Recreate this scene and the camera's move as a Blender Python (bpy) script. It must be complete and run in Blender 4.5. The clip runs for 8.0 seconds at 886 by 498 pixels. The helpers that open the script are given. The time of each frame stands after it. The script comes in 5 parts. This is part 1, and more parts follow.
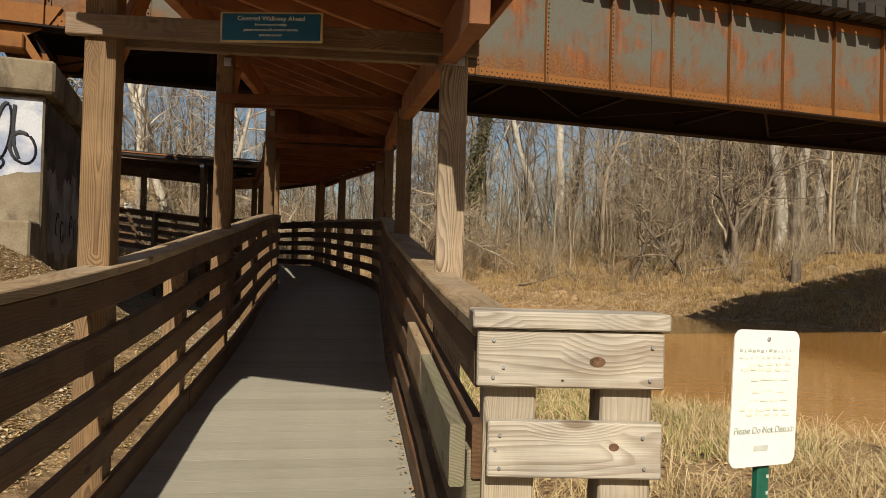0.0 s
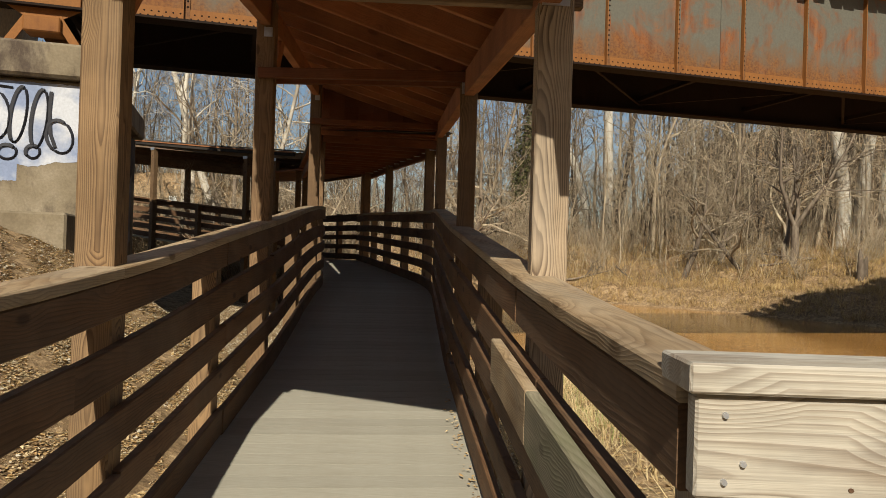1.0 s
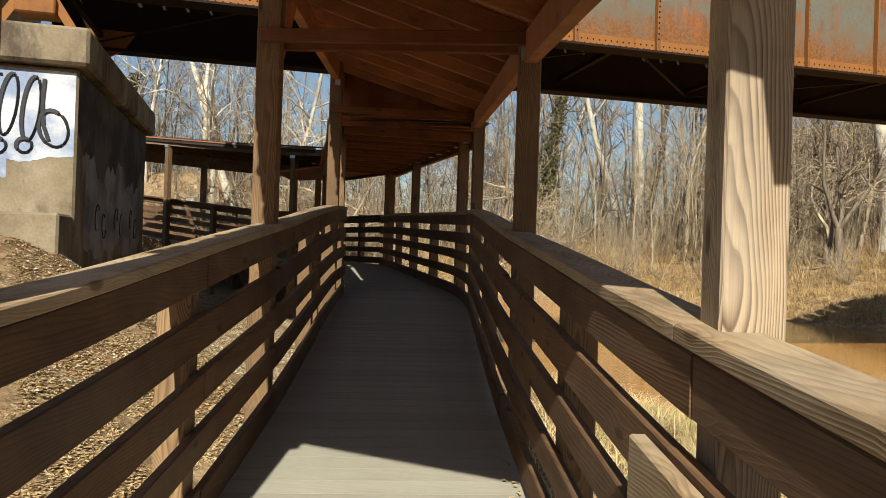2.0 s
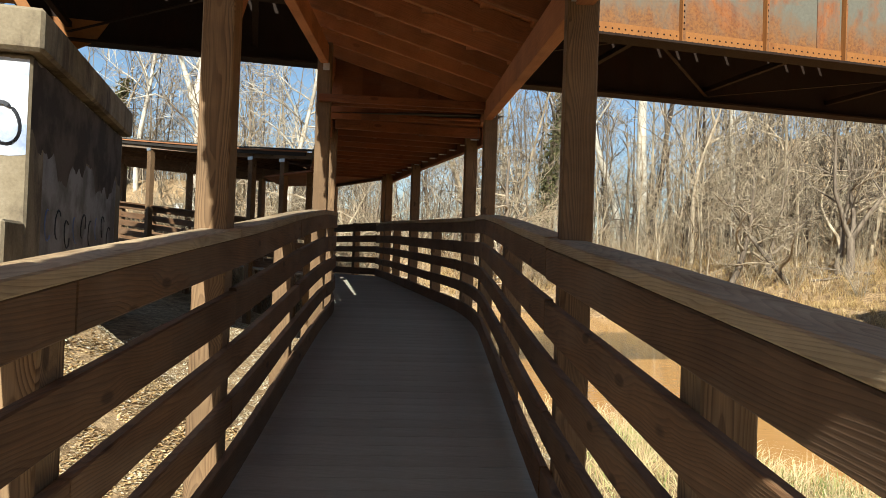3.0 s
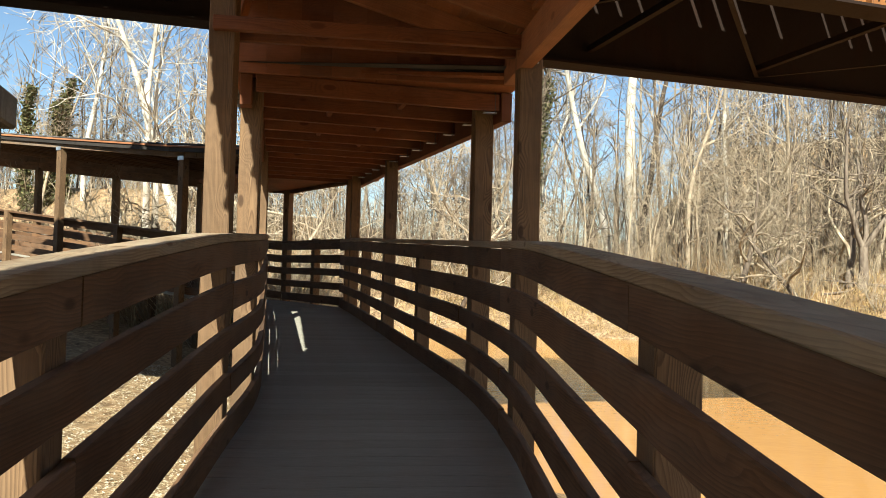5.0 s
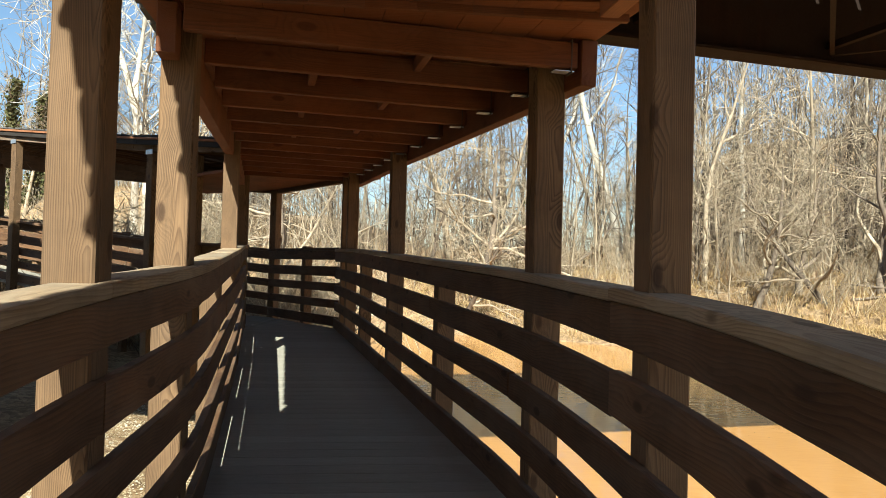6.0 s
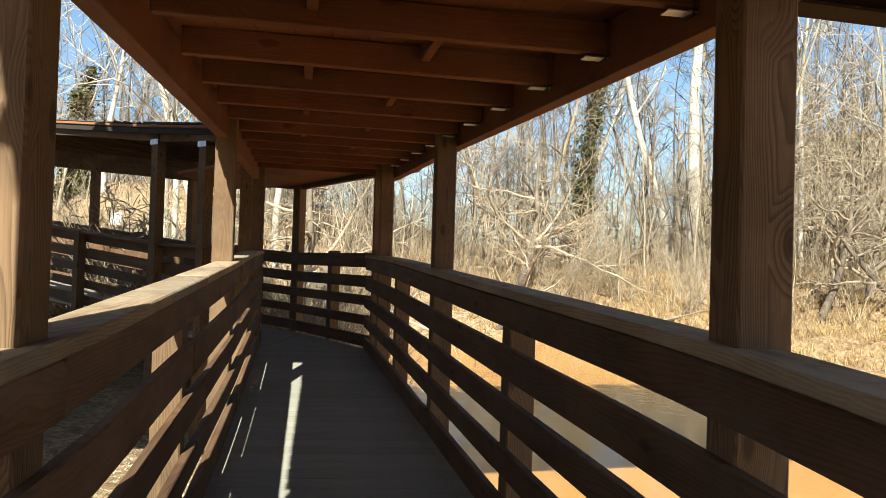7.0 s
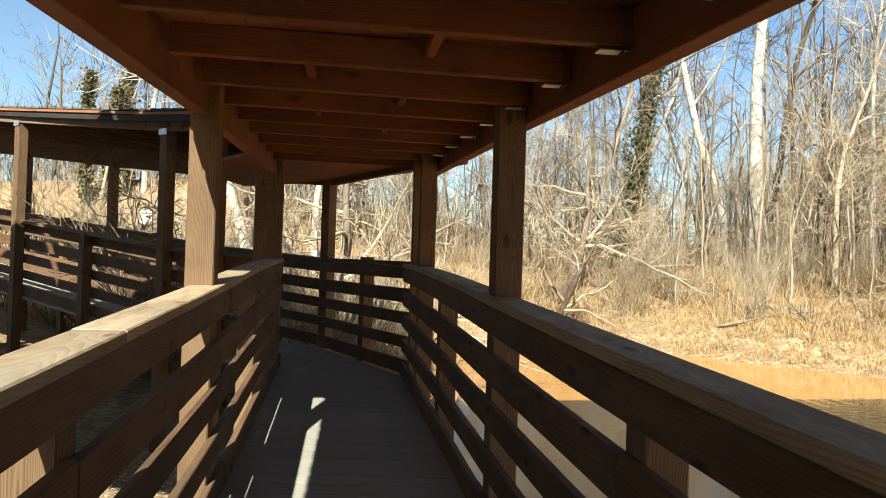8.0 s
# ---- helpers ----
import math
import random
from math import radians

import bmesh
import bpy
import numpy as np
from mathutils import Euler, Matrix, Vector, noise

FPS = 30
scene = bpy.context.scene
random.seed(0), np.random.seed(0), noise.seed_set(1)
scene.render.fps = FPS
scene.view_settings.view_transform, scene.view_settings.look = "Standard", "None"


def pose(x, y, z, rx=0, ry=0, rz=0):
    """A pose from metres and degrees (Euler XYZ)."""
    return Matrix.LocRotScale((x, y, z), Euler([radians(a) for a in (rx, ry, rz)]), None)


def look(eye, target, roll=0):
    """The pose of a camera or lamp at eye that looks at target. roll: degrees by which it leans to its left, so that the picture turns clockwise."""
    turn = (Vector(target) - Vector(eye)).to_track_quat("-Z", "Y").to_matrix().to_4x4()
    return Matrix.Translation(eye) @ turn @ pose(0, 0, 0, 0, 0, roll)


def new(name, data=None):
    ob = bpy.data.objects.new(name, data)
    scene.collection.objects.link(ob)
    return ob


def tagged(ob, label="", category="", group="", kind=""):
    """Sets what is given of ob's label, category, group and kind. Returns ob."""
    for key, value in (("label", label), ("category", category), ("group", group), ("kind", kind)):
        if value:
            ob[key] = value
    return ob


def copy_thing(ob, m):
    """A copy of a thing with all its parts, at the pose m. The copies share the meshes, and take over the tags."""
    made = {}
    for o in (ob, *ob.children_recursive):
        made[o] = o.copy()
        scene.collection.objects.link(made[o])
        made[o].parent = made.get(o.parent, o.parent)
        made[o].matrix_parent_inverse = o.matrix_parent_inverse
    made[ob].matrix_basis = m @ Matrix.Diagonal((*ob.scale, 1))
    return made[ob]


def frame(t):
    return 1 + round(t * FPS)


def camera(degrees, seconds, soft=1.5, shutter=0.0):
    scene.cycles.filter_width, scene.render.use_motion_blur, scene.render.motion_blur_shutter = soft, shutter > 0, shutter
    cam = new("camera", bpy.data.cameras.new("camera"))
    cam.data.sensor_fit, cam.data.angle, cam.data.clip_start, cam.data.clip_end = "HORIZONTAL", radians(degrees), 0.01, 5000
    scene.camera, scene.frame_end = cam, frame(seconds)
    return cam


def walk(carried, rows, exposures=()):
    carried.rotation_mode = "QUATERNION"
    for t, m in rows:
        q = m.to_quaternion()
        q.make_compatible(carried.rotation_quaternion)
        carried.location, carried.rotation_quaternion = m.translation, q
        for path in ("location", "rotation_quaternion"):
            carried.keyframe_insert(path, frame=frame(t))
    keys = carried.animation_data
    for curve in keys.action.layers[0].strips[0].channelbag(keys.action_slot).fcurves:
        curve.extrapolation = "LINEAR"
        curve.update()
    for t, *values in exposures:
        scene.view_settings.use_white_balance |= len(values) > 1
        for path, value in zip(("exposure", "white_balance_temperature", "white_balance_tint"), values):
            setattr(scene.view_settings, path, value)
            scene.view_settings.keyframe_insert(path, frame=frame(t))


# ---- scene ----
cam = camera(62.0, 8.0, 0.6)
METRES, EYE, TILT, LEAN, TURN = 11.5, 1.33, -1.8, 0.0, 0.0
ROWS = [
    (0.0, 0.0, 0.0, 0.0, -0.07, 2.7, -1.56),
    (0.5, -0.0064, 0.0255, 0.0025, 1.49, 2.29, -1.79),
    (1.0, -0.0174, 0.068, 0.0036, 3.16, 2.12, -1.85),
    (1.5, -0.0288, 0.1126, 0.0092, 4.09, 1.95, -1.96),
    (2.0, -0.0389, 0.1702, 0.0123, 4.82, 2.11, -2.09),
    (3.5, -0.0642, 0.3348, 0.0253, 4.17, 3.14, -1.98),
    (4.0, -0.0734, 0.4107, 0.0369, 3.48, 3.31, -1.63),
    (4.5, -0.0828, 0.4768, 0.0424, 2.5, 3.58, -1.54),
    (6.0, -0.1184, 0.7147, 0.0775, 2.38, 3.38, -1.61),
    (6.5, -0.1304, 0.7816, 0.0845, 3.42, 3.25, -1.58),
    (7.0, -0.14, 0.8554, 0.0962, 5.13, 2.94, -1.87),
    (7.5, -0.1494, 0.916, 0.1026, 6.73, 2.79, -1.93),
    (8.0, -0.1603, 0.9792, 0.112, 8.44, 2.53, -2.1),
]
EXPOSURES = [(0.0, 0.15, 6850, 9), (1.2, 0.32, 6600, 6), (2.2, 0.78, 6400, 4), (3.3, 1.22, 6000, 2), (4.5, 1.45, 6150, 2), (6.0, 1.42, 5900, 0), (7.2, 1.52, 6000, 1), (8.0, 1.5, 6050, 1)]
walk(cam, [(t, pose(0, 0, EYE, TILT, LEAN, TURN) @ pose(METRES * x, METRES * y, METRES * z, 90 + pitch, roll, yaw)) for t, x, y, z, yaw, pitch, roll in ROWS], EXPOSURES)

# ---- daylight ----
SUN_EL, SUN_AZ = 37.0, 179.2     # azimuth clockwise from +y
world = bpy.data.worlds.new("sky")
scene.world = world
world.use_nodes = True
wn = world.node_tree
sky = wn.nodes.new("ShaderNodeTexSky")
sky.sky_type, sky.sun_disc = "NISHITA", False
sky.dust_density, sky.ozone_density = 0.9, 1.2
sky.sun_elevation, sky.sun_rotation = radians(SUN_EL), radians(SUN_AZ)
wn.nodes["Background"].inputs["Strength"].default_value = 0.06
wn.links.new(sky.outputs["Color"], wn.nodes["Background"].inputs["Color"])
sun = new("sun", bpy.data.lights.new("sun", "SUN"))
sun.data.energy, sun.data.angle, sun.data.color = 5.0, radians(0.5), (1.0, 0.93, 0.82)
sa, se = radians(SUN_AZ), radians(SUN_EL)
sun.matrix_world = look((0, -20, 30), (-math.sin(sa) * math.cos(se), -20 - math.cos(sa) * math.cos(se), 30 - math.sin(se)))


# ---- materials ----
class Nodes:
    """A short way to write node materials."""

    def __init__(self, name):
        self.mat = bpy.data.materials.new(name)
        self.mat.use_nodes = True
        self.tree = self.mat.node_tree
        self.bsdf = self.tree.nodes["Principled BSDF"]

    def add(self, kind, **inputs):
        n = self.tree.nodes.new("ShaderNode" + kind)
        for k, v in inputs.items():
            self.put(n, k, v)
        return n

    def put(self, n, k, v):
        sock = n.inputs[int(k[1:])] if k[0] == "i" and k[1:].isdigit() else n.inputs[k.replace("_", " ")]
        if isinstance(v, bpy.types.NodeSocket):
            self.tree.links.new(v, sock)
        else:
            sock.default_value = v

    def coords(self, scale=(1, 1, 1), shift=True, which="Object"):
        tc = self.add("TexCoord")
        m = self.add("Mapping", Vector=tc.outputs[which], Scale=scale)
        if not shift:
            return m.outputs[0]
        info = self.add("ObjectInfo")
        mul = self.add("VectorMath", i0=(37.0, 11.3, 23.7))
        mul.operation = "SCALE"
        self.put(mul, "Scale", info.outputs["Random"])
        a = self.add("VectorMath", i0=m.outputs[0], i1=mul.outputs[0])
        return a.outputs[0]

    def noise(self, vec, scale, detail=4.0, rough=0.6, dist=0.0):
        return self.add("TexNoise", Vector=vec, Scale=scale, Detail=detail, Roughness=rough, Distortion=dist).outputs["Fac"]

    def ramp(self, fac, *stops):
        n = self.add("ValToRGB", Fac=fac)
        els = n.color_ramp.elements
        while len(els) < len(stops):
            els.new(0.5)
        for e_, (p, c) in zip(els, stops):
            e_.position, e_.color = p, (*c, 1) if len(c) == 3 else c
        return n.outputs["Color"]

    def mix(self, fac, a, b, how="MIX"):
        n = self.add("MixRGB", Fac=fac, Color1=a if isinstance(a, bpy.types.NodeSocket) else (*a, 1), Color2=b if isinstance(b, bpy.types.NodeSocket) else (*b, 1))
        n.blend_type = how
        return n.outputs[0]

    def math(self, op, a, b=0.0):
        n = self.add("Math", i0=a, i1=b)
        n.operation = op
        return n.outputs[0]

    def done(self, color, rough=0.8, bump=None, strength=0.3, depth=0.01, metal=0.0, spec=0.3):
        self.put(self.bsdf, "Base Color", color if isinstance(color, bpy.types.NodeSocket) else (*color, 1))
        self.put(self.bsdf, "Roughness", rough)
        self.put(self.bsdf, "Metallic", metal)
        self.put(self.bsdf, "Specular IOR Level", spec)
        if bump is not None:
            b = self.add("Bump", Strength=strength, Distance=depth, Height=bump)
            self.tree.links.new(b.outputs[0], self.bsdf.inputs["Normal"])
        return self.mat


def grey(v):
    return (v, v, v)


def wood(name, pale, dark, along="X", weather=(0.3, 0.29, 0.27), worn=0.3, ring=0.0062, wave=0.05, line=0.75, rough=0.78, span=0.9, mid=0.55, heart=0.0):
    """Sawn timber: growth rings round a pith that wanders along the piece, fine pores, blotches and greyed patches."""
    k = Nodes(name)
    stretch = (1.3, 6.5, 6.5) if along == "X" else (6.5, 6.5, 1.3)
    thin = (1.5, 1, 1) if along == "X" else (1, 1, 1.5)
    info = k.add("ObjectInfo")
    rnd = info.outputs["Random"]
    rnd2 = k.math("FRACT", k.math("MULTIPLY", rnd, 91.7))
    split = k.add("SeparateXYZ", Vector=k.coords((1, 1, 1), False))
    if along == "X":
        u = k.math("SUBTRACT", split.outputs["Y"], k.math("MULTIPLY", k.math("SUBTRACT", rnd, 0.5), 0.24))
        v = k.math("SUBTRACT", split.outputs["Z"], k.math("ADD", k.math("MULTIPLY", k.math("SUBTRACT", rnd2, 0.5), span), mid))
    else:
        u = k.math("SUBTRACT", split.outputs["X"], k.math("SUBTRACT", k.math("MULTIPLY", rnd, 0.14), 0.07))
        v = k.math("SUBTRACT", split.outputs["Y"], k.math("SUBTRACT", k.math("MULTIPLY", rnd2, 0.10), 0.05))
    d = k.math("SQRT", k.math("ADD", k.math("MULTIPLY", u, u), k.math("MULTIPLY", v, v)))
    drift = k.noise(k.coords(stretch), 1.0, 2.0, 0.35)
    d = k.math("ADD", d, k.math("MULTIPLY", drift, wave))
    vor = k.add("TexVoronoi", Vector=k.coords((3.0, 7.0, 7.0) if along == "X" else (7.0, 7.0, 3.0)), Scale=1.0)
    knot = vor.outputs["Distance"]
    d = k.math("ADD", d, k.math("MULTIPLY", k.ramp(knot, (0.0, grey(1)), (0.12, grey(0.7)), (0.4, grey(0))), 0.028))
    ringed = k.math("FRACT", k.math("DIVIDE", d, ring))
    late = k.ramp(ringed, (0.0, grey(0.25)), (0.08, grey(0)), (0.4, grey(0.12)), (0.72, grey(0.7)), (0.88, grey(1)), (0.97, grey(0.85)), (1.0, grey(0.25)))
    band = k.noise(k.coords(stretch), 1.9, 2.0, 0.5)
    late = k.math("MULTIPLY", late, k.ramp(band, (0.3, grey(0.45)), (0.65, grey(1))))
    streak = k.noise(k.coords((2.5, 150, 150) if along == "X" else (150, 150, 2.5)), 2.0, 2.0)
    blotch = k.noise(k.coords((0.9, 4, 4) if along == "X" else (4, 4, 0.9)), 1.6, 5.0, 0.6)
    stain = k.noise(k.coords(thin), 1.4, 5.0, 0.65)
    col = k.mix(k.math("MULTIPLY", late, line), pale, dark)
    if heart:
        col = k.mix(k.ramp(band, (0.5, grey(0)), (0.64, grey(heart))), col, tuple(c * 1.25 for c in dark))
    col = k.mix(0.45, col, k.ramp(streak, (0.3, grey(0.62)), (0.7, grey(1.2))), "MULTIPLY")
    col = k.mix(k.ramp(blotch, (0.42, grey(0)), (0.72, grey(worn))), col, weather)
    col = k.mix(0.6, col, k.ramp(stain, (0.32, grey(0.5)), (0.62, grey(1.15))), "MULTIPLY")
    col = k.mix(k.ramp(knot, (0.0, grey(0.9)), (0.10, grey(0.75)), (0.15, grey(0))), col, tuple(c * 0.75 for c in dark))
    col = k.mix(1.0, col, k.ramp(rnd2, (0.0, grey(0.8)), (1.0, grey(1.12))), "MULTIPLY")
    height = k.math("ADD", k.math("MULTIPLY", late, 0.6), k.math("MULTIPLY", streak, 0.6))
    return k.done(col, rough, height, 0.5, 0.0022)


TIEBEAM = wood("tie beam timber", (0.22, 0.14, 0.075), (0.09, 0.052, 0.026), span=0.2, mid=0.0)
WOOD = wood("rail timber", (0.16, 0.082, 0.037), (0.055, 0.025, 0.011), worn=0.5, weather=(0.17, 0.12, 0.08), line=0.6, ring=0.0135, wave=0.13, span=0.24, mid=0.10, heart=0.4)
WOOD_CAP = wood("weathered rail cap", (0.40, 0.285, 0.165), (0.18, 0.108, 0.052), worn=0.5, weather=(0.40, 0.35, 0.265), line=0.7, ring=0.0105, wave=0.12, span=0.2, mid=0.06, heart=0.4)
WOOD_GREY = wood("weathered grey timber", (0.56, 0.50, 0.40), (0.21, 0.145, 0.09), worn=0.45, weather=(0.47, 0.465, 0.44), line=0.8, ring=0.0062, wave=0.07, span=0.12, mid=0.0, heart=0.55)
WOOD_MOSS = wood("mossy weathered timber", (0.29, 0.25, 0.17), (0.13, 0.105, 0.065), worn=0.7, weather=(0.165, 0.17, 0.085), line=0.75, ring=0.008)
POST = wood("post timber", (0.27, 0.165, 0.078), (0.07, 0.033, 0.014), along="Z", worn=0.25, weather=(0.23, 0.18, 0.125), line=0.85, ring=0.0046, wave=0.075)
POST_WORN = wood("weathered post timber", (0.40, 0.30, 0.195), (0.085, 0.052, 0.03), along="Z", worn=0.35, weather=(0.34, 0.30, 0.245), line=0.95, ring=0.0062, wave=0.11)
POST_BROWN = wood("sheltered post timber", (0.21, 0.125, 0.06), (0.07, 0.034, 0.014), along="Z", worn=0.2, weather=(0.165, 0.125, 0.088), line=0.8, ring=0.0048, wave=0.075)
POST_PALE = wood("pale post timber", (0.50, 0.42, 0.30), (0.25, 0.175, 0.11), along="Z", worn=0.5, weather=(0.42, 0.40, 0.36), wave=0.08)
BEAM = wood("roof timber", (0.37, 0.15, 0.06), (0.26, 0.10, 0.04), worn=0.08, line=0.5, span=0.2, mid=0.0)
# darker copies of BEAM and SHEATH, with the deeper shade put into the colour
BEAM_SHADED = wood("roof timber with shade in its colour", (0.19, 0.064, 0.021), (0.12, 0.038, 0.013), worn=0.08, line=0.5, span=0.2, mid=0.0)
SHEATH_SHADED = wood("roof boards with shade in their colour", (0.23, 0.074, 0.022), (0.15, 0.046, 0.014), worn=0.05, line=0.45, ring=0.014, wave=0.2)
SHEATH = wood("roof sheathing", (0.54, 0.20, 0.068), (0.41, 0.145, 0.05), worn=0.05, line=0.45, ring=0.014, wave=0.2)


def deck_material():
    k = Nodes("composite deck board")
    vec = k.coords((1, 1, 1))
    grain = k.noise(k.coords((2, 90, 20)), 2.0, 3.0)
    dirt = k.noise(k.coords((1, 1, 1), False), 2.3, 5.0, 0.65)
    col = k.ramp(grain, (0.3, (0.30, 0.28, 0.225)), (0.7, (0.37, 0.345, 0.28)))
    col = k.mix(k.ramp(dirt, (0.4, grey(0)), (0.8, grey(0.45))), col, (0.22, 0.19, 0.14))
    info = k.add("ObjectInfo")
    col = k.mix(1.0, col, k.ramp(info.outputs["Random"], (0.0, grey(0.9)), (1.0, grey(1.05))), "MULTIPLY")
    return k.done(col, 0.8, k.math("ADD", grain, k.noise(vec, 160.0, 2.0)), 0.25, 0.002, spec=0.06)


def concrete_material():
    k = Nodes("stained concrete")
    vec = k.coords((1, 1, 1), False)
    big = k.noise(vec, 0.7, 6.0, 0.65)
    streak = k.noise(k.coords((1.0, 1.0, 0.5), False), 1.1, 7.0, 0.68, 0.4)
    fine = k.noise(vec, 30.0, 4.0)
    col = k.ramp(big, (0.3, (0.13, 0.10, 0.062)), (0.5, (0.225, 0.18, 0.118)), (0.72, (0.34, 0.285, 0.205)))
    col = k.mix(k.ramp(streak, (0.47, grey(0)), (0.62, grey(0.9))), col, (0.07, 0.05, 0.038))
    col = k.mix(0.35, col, k.ramp(fine, (0.3, grey(0.5)), (0.7, grey(1.2))), "MULTIPLY")
    return k.done(col, 0.9, k.math("ADD", fine, big), 0.4, 0.01, spec=0.2)


def rust_material(name, paint, rust_lo, rust_hi, bare, foot=0.0, spec=0.3):
    k = Nodes(name)
    vec = k.coords((1, 1, 1), False)
    patch = k.noise(k.coords((1, 1, 0.8), False), 0.95, 9.0, 0.66, 0.5)
    drip = k.noise(k.coords((5, 5, 0.5), False), 1.5, 5.0, 0.6)
    fine = k.noise(vec, 22.0, 5.0, 0.7)
    mask = k.math("ADD", patch, k.math("MULTIPLY", k.math("SUBTRACT", fine, 0.5), 0.10))
    rust = k.ramp(drip, (0.35, rust_lo), (0.65, rust_hi))
    rust = k.mix(k.ramp(fine, (0.5, grey(0)), (0.72, grey(0.6))), rust, bare)
    low = k.math("ADD", k.add("SeparateXYZ", Vector=k.coords((1, 1, 1), False)).outputs["Z"], 1.0)
    low = k.math("ADD", low, k.math("MULTIPLY", k.math("SUBTRACT", k.noise(k.coords((1.6, 1.6, 0.8), False), 1.4, 5.0, 0.65), 0.5), 1.6))
    col = k.mix(k.ramp(mask, (0.48, grey(1)), (0.62, grey(0))), rust, k.mix(k.ramp(fine, (0.35, grey(0)), (0.7, grey(0.7))), paint, tuple(c * 1.35 for c in paint)))
    col = k.mix(k.ramp(low, (0.15, grey(foot)), (0.7, grey(0))) if foot else 0.0, col, k.mix(k.ramp(fine, (0.4, grey(0)), (0.65, grey(1))), (0.19, 0.078, 0.018), (0.105, 0.038, 0.013)))
    return k.done(col, 0.75, k.math("ADD", fine, mask), 0.35, 0.008, spec=spec)


def plain(name, color, rough=0.6, metal=0.0, var=0.2, scale=12.0):
    """A plain coating with slight mottling and dirt."""
    k = Nodes(name)
    f = k.noise(k.coords(), scale, 4.0)
    col = k.ramp(f, (0.3, tuple(c * (1 - var) for c in color)), (0.7, tuple(min(1, c * (1 + var)) for c in color)))
    return k.done(col, rough, f, 0.1, 0.003, metal)


def sprayed(name, base, haze):
    """Thin paint or stain on concrete, clouded with a second colour."""
    k = Nodes(name)
    f = k.noise(k.coords((1, 1, 1), False), 1.7, 4.0, 0.55)
    g = k.noise(k.coords((1, 1, 1), False), 25.0, 4.0, 0.7)
    col = k.mix(k.ramp(f, (0.42, grey(0)), (0.60, grey(0.9))), base, haze)
    col = k.mix(0.4, col, k.ramp(g, (0.3, grey(0.65)), (0.7, grey(1.15))), "MULTIPLY")
    return k.done(col, 0.85, g, 0.25, 0.004, spec=0.2)


def ground_material():
    k = Nodes("bank soil and litter")
    vec = k.coords((1, 1, 1), False)
    big = k.noise(vec, 0.35, 6.0, 0.6)
    mid = k.noise(vec, 3.0, 6.0, 0.7)
    vor = k.add("TexVoronoi", Vector=vec, Scale=16.0)
    fine = k.noise(vec, 60.0, 3.0)
    col = k.ramp(mid, (0.3, (0.11, 0.068, 0.036)), (0.5, (0.25, 0.165, 0.085)), (0.7, (0.40, 0.29, 0.165)))
    col = k.mix(k.ramp(big, (0.4, grey(0)), (0.65, grey(0.6))), col, (0.30, 0.215, 0.12))
    bw = k.add("RGBToBW", Color=vor.outputs["Color"])
    col = k.mix(0.7, col, k.ramp(bw.outputs[0], (0.2, (0.55, 0.5, 0.45)), (0.8, (1.35, 1.3, 1.2))), "MULTIPLY")
    sat = k.add("HueSaturation", Saturation=0.95, Value=1.05, Color=col)
    return k.done(sat.outputs[0], 0.95, k.math("ADD", fine, k.math("ADD", mid, vor.outputs["Distance"])), 0.6, 0.025, spec=0.1)


def water_material():
    k = Nodes("muddy river water")
    vec = k.coords((1, 0.6, 1), False)
    f = k.noise(vec, 0.12, 4.0)
    col = k.ramp(f, (0.35, (0.41, 0.20, 0.055)), (0.65, (0.48, 0.245, 0.072)))
    rip = k.math("ADD", k.noise(k.coords((0.5, 1.3, 1), False), 3.2, 3.0), k.math("MULTIPLY", k.noise(vec, 0.8, 3.0), 1.5))
    return k.done(col, 0.05, rip, 0.16, 0.04, spec=0.5)


def bark_material(name, base, shade, patchy, amount=0.5):
    k = Nodes(name)
    vec = k.coords((1, 1, 0.35), False)
    f = k.noise(vec, 5.0, 5.0, 0.65)
    g = k.noise(vec, 1.0, 4.0, 0.6)
    col = k.ramp(f, (0.35, shade), (0.65, base))
    col = k.mix(k.ramp(g, (0.45, grey(0)), (0.6, grey(amount))), col, patchy)
    info = k.add("ObjectInfo")
    col = k.mix(1.0, col, k.ramp(info.outputs["Random"], (0.0, grey(0.75)), (1.0, grey(1.1))), "MULTIPLY")
    return k.done(col, 0.9, f, 0.6, 0.02, spec=0.15)


def stuff_material(name, *cols, rough=0.85):
    """Many small pieces in one mesh, each with a tone of its own."""
    k = Nodes(name)
    geo = k.add("NewGeometry")
    n = len(cols) - 1
    col = k.ramp(geo.outputs["Random Per Island"], *[(i / n, c) for i, c in enumerate(cols)])
    f = k.noise(k.coords((1, 1, 1), False), 1.0, 3.0)
    col = k.mix(0.5, col, k.ramp(f, (0.3, grey(0.6)), (0.7, grey(1.2))), "MULTIPLY")
    return k.done(col, rough, spec=0.1)


DECK = deck_material()
KNOT = plain("wood knot", (0.12, 0.065, 0.035), 0.75, 0.0, 0.5, 80.0)
CONC = concrete_material()
RUST = rust_material("rusting painted steel", (0.098, 0.093, 0.072), (0.11, 0.034, 0.013), (0.25, 0.088, 0.024), (0.085, 0.03, 0.016), foot=0.9)
RUST_EDGE = rust_material("orange rusted flange", (0.20, 0.08, 0.019), (0.14, 0.05, 0.013), (0.25, 0.10, 0.024), (0.09, 0.032, 0.013))
# near-black copy of the rust; shade under the bridge is put into the colour
RUST_SHADED = rust_material("rusted steel with shade in its colour", (0.018, 0.012, 0.009), (0.016, 0.009, 0.006), (0.026, 0.013, 0.008), (0.012, 0.008, 0.006), spec=0.08)
TIE = wood("creosoted tie", (0.038, 0.031, 0.025), (0.02, 0.015, 0.012), worn=0.15, weather=(0.06, 0.052, 0.045))
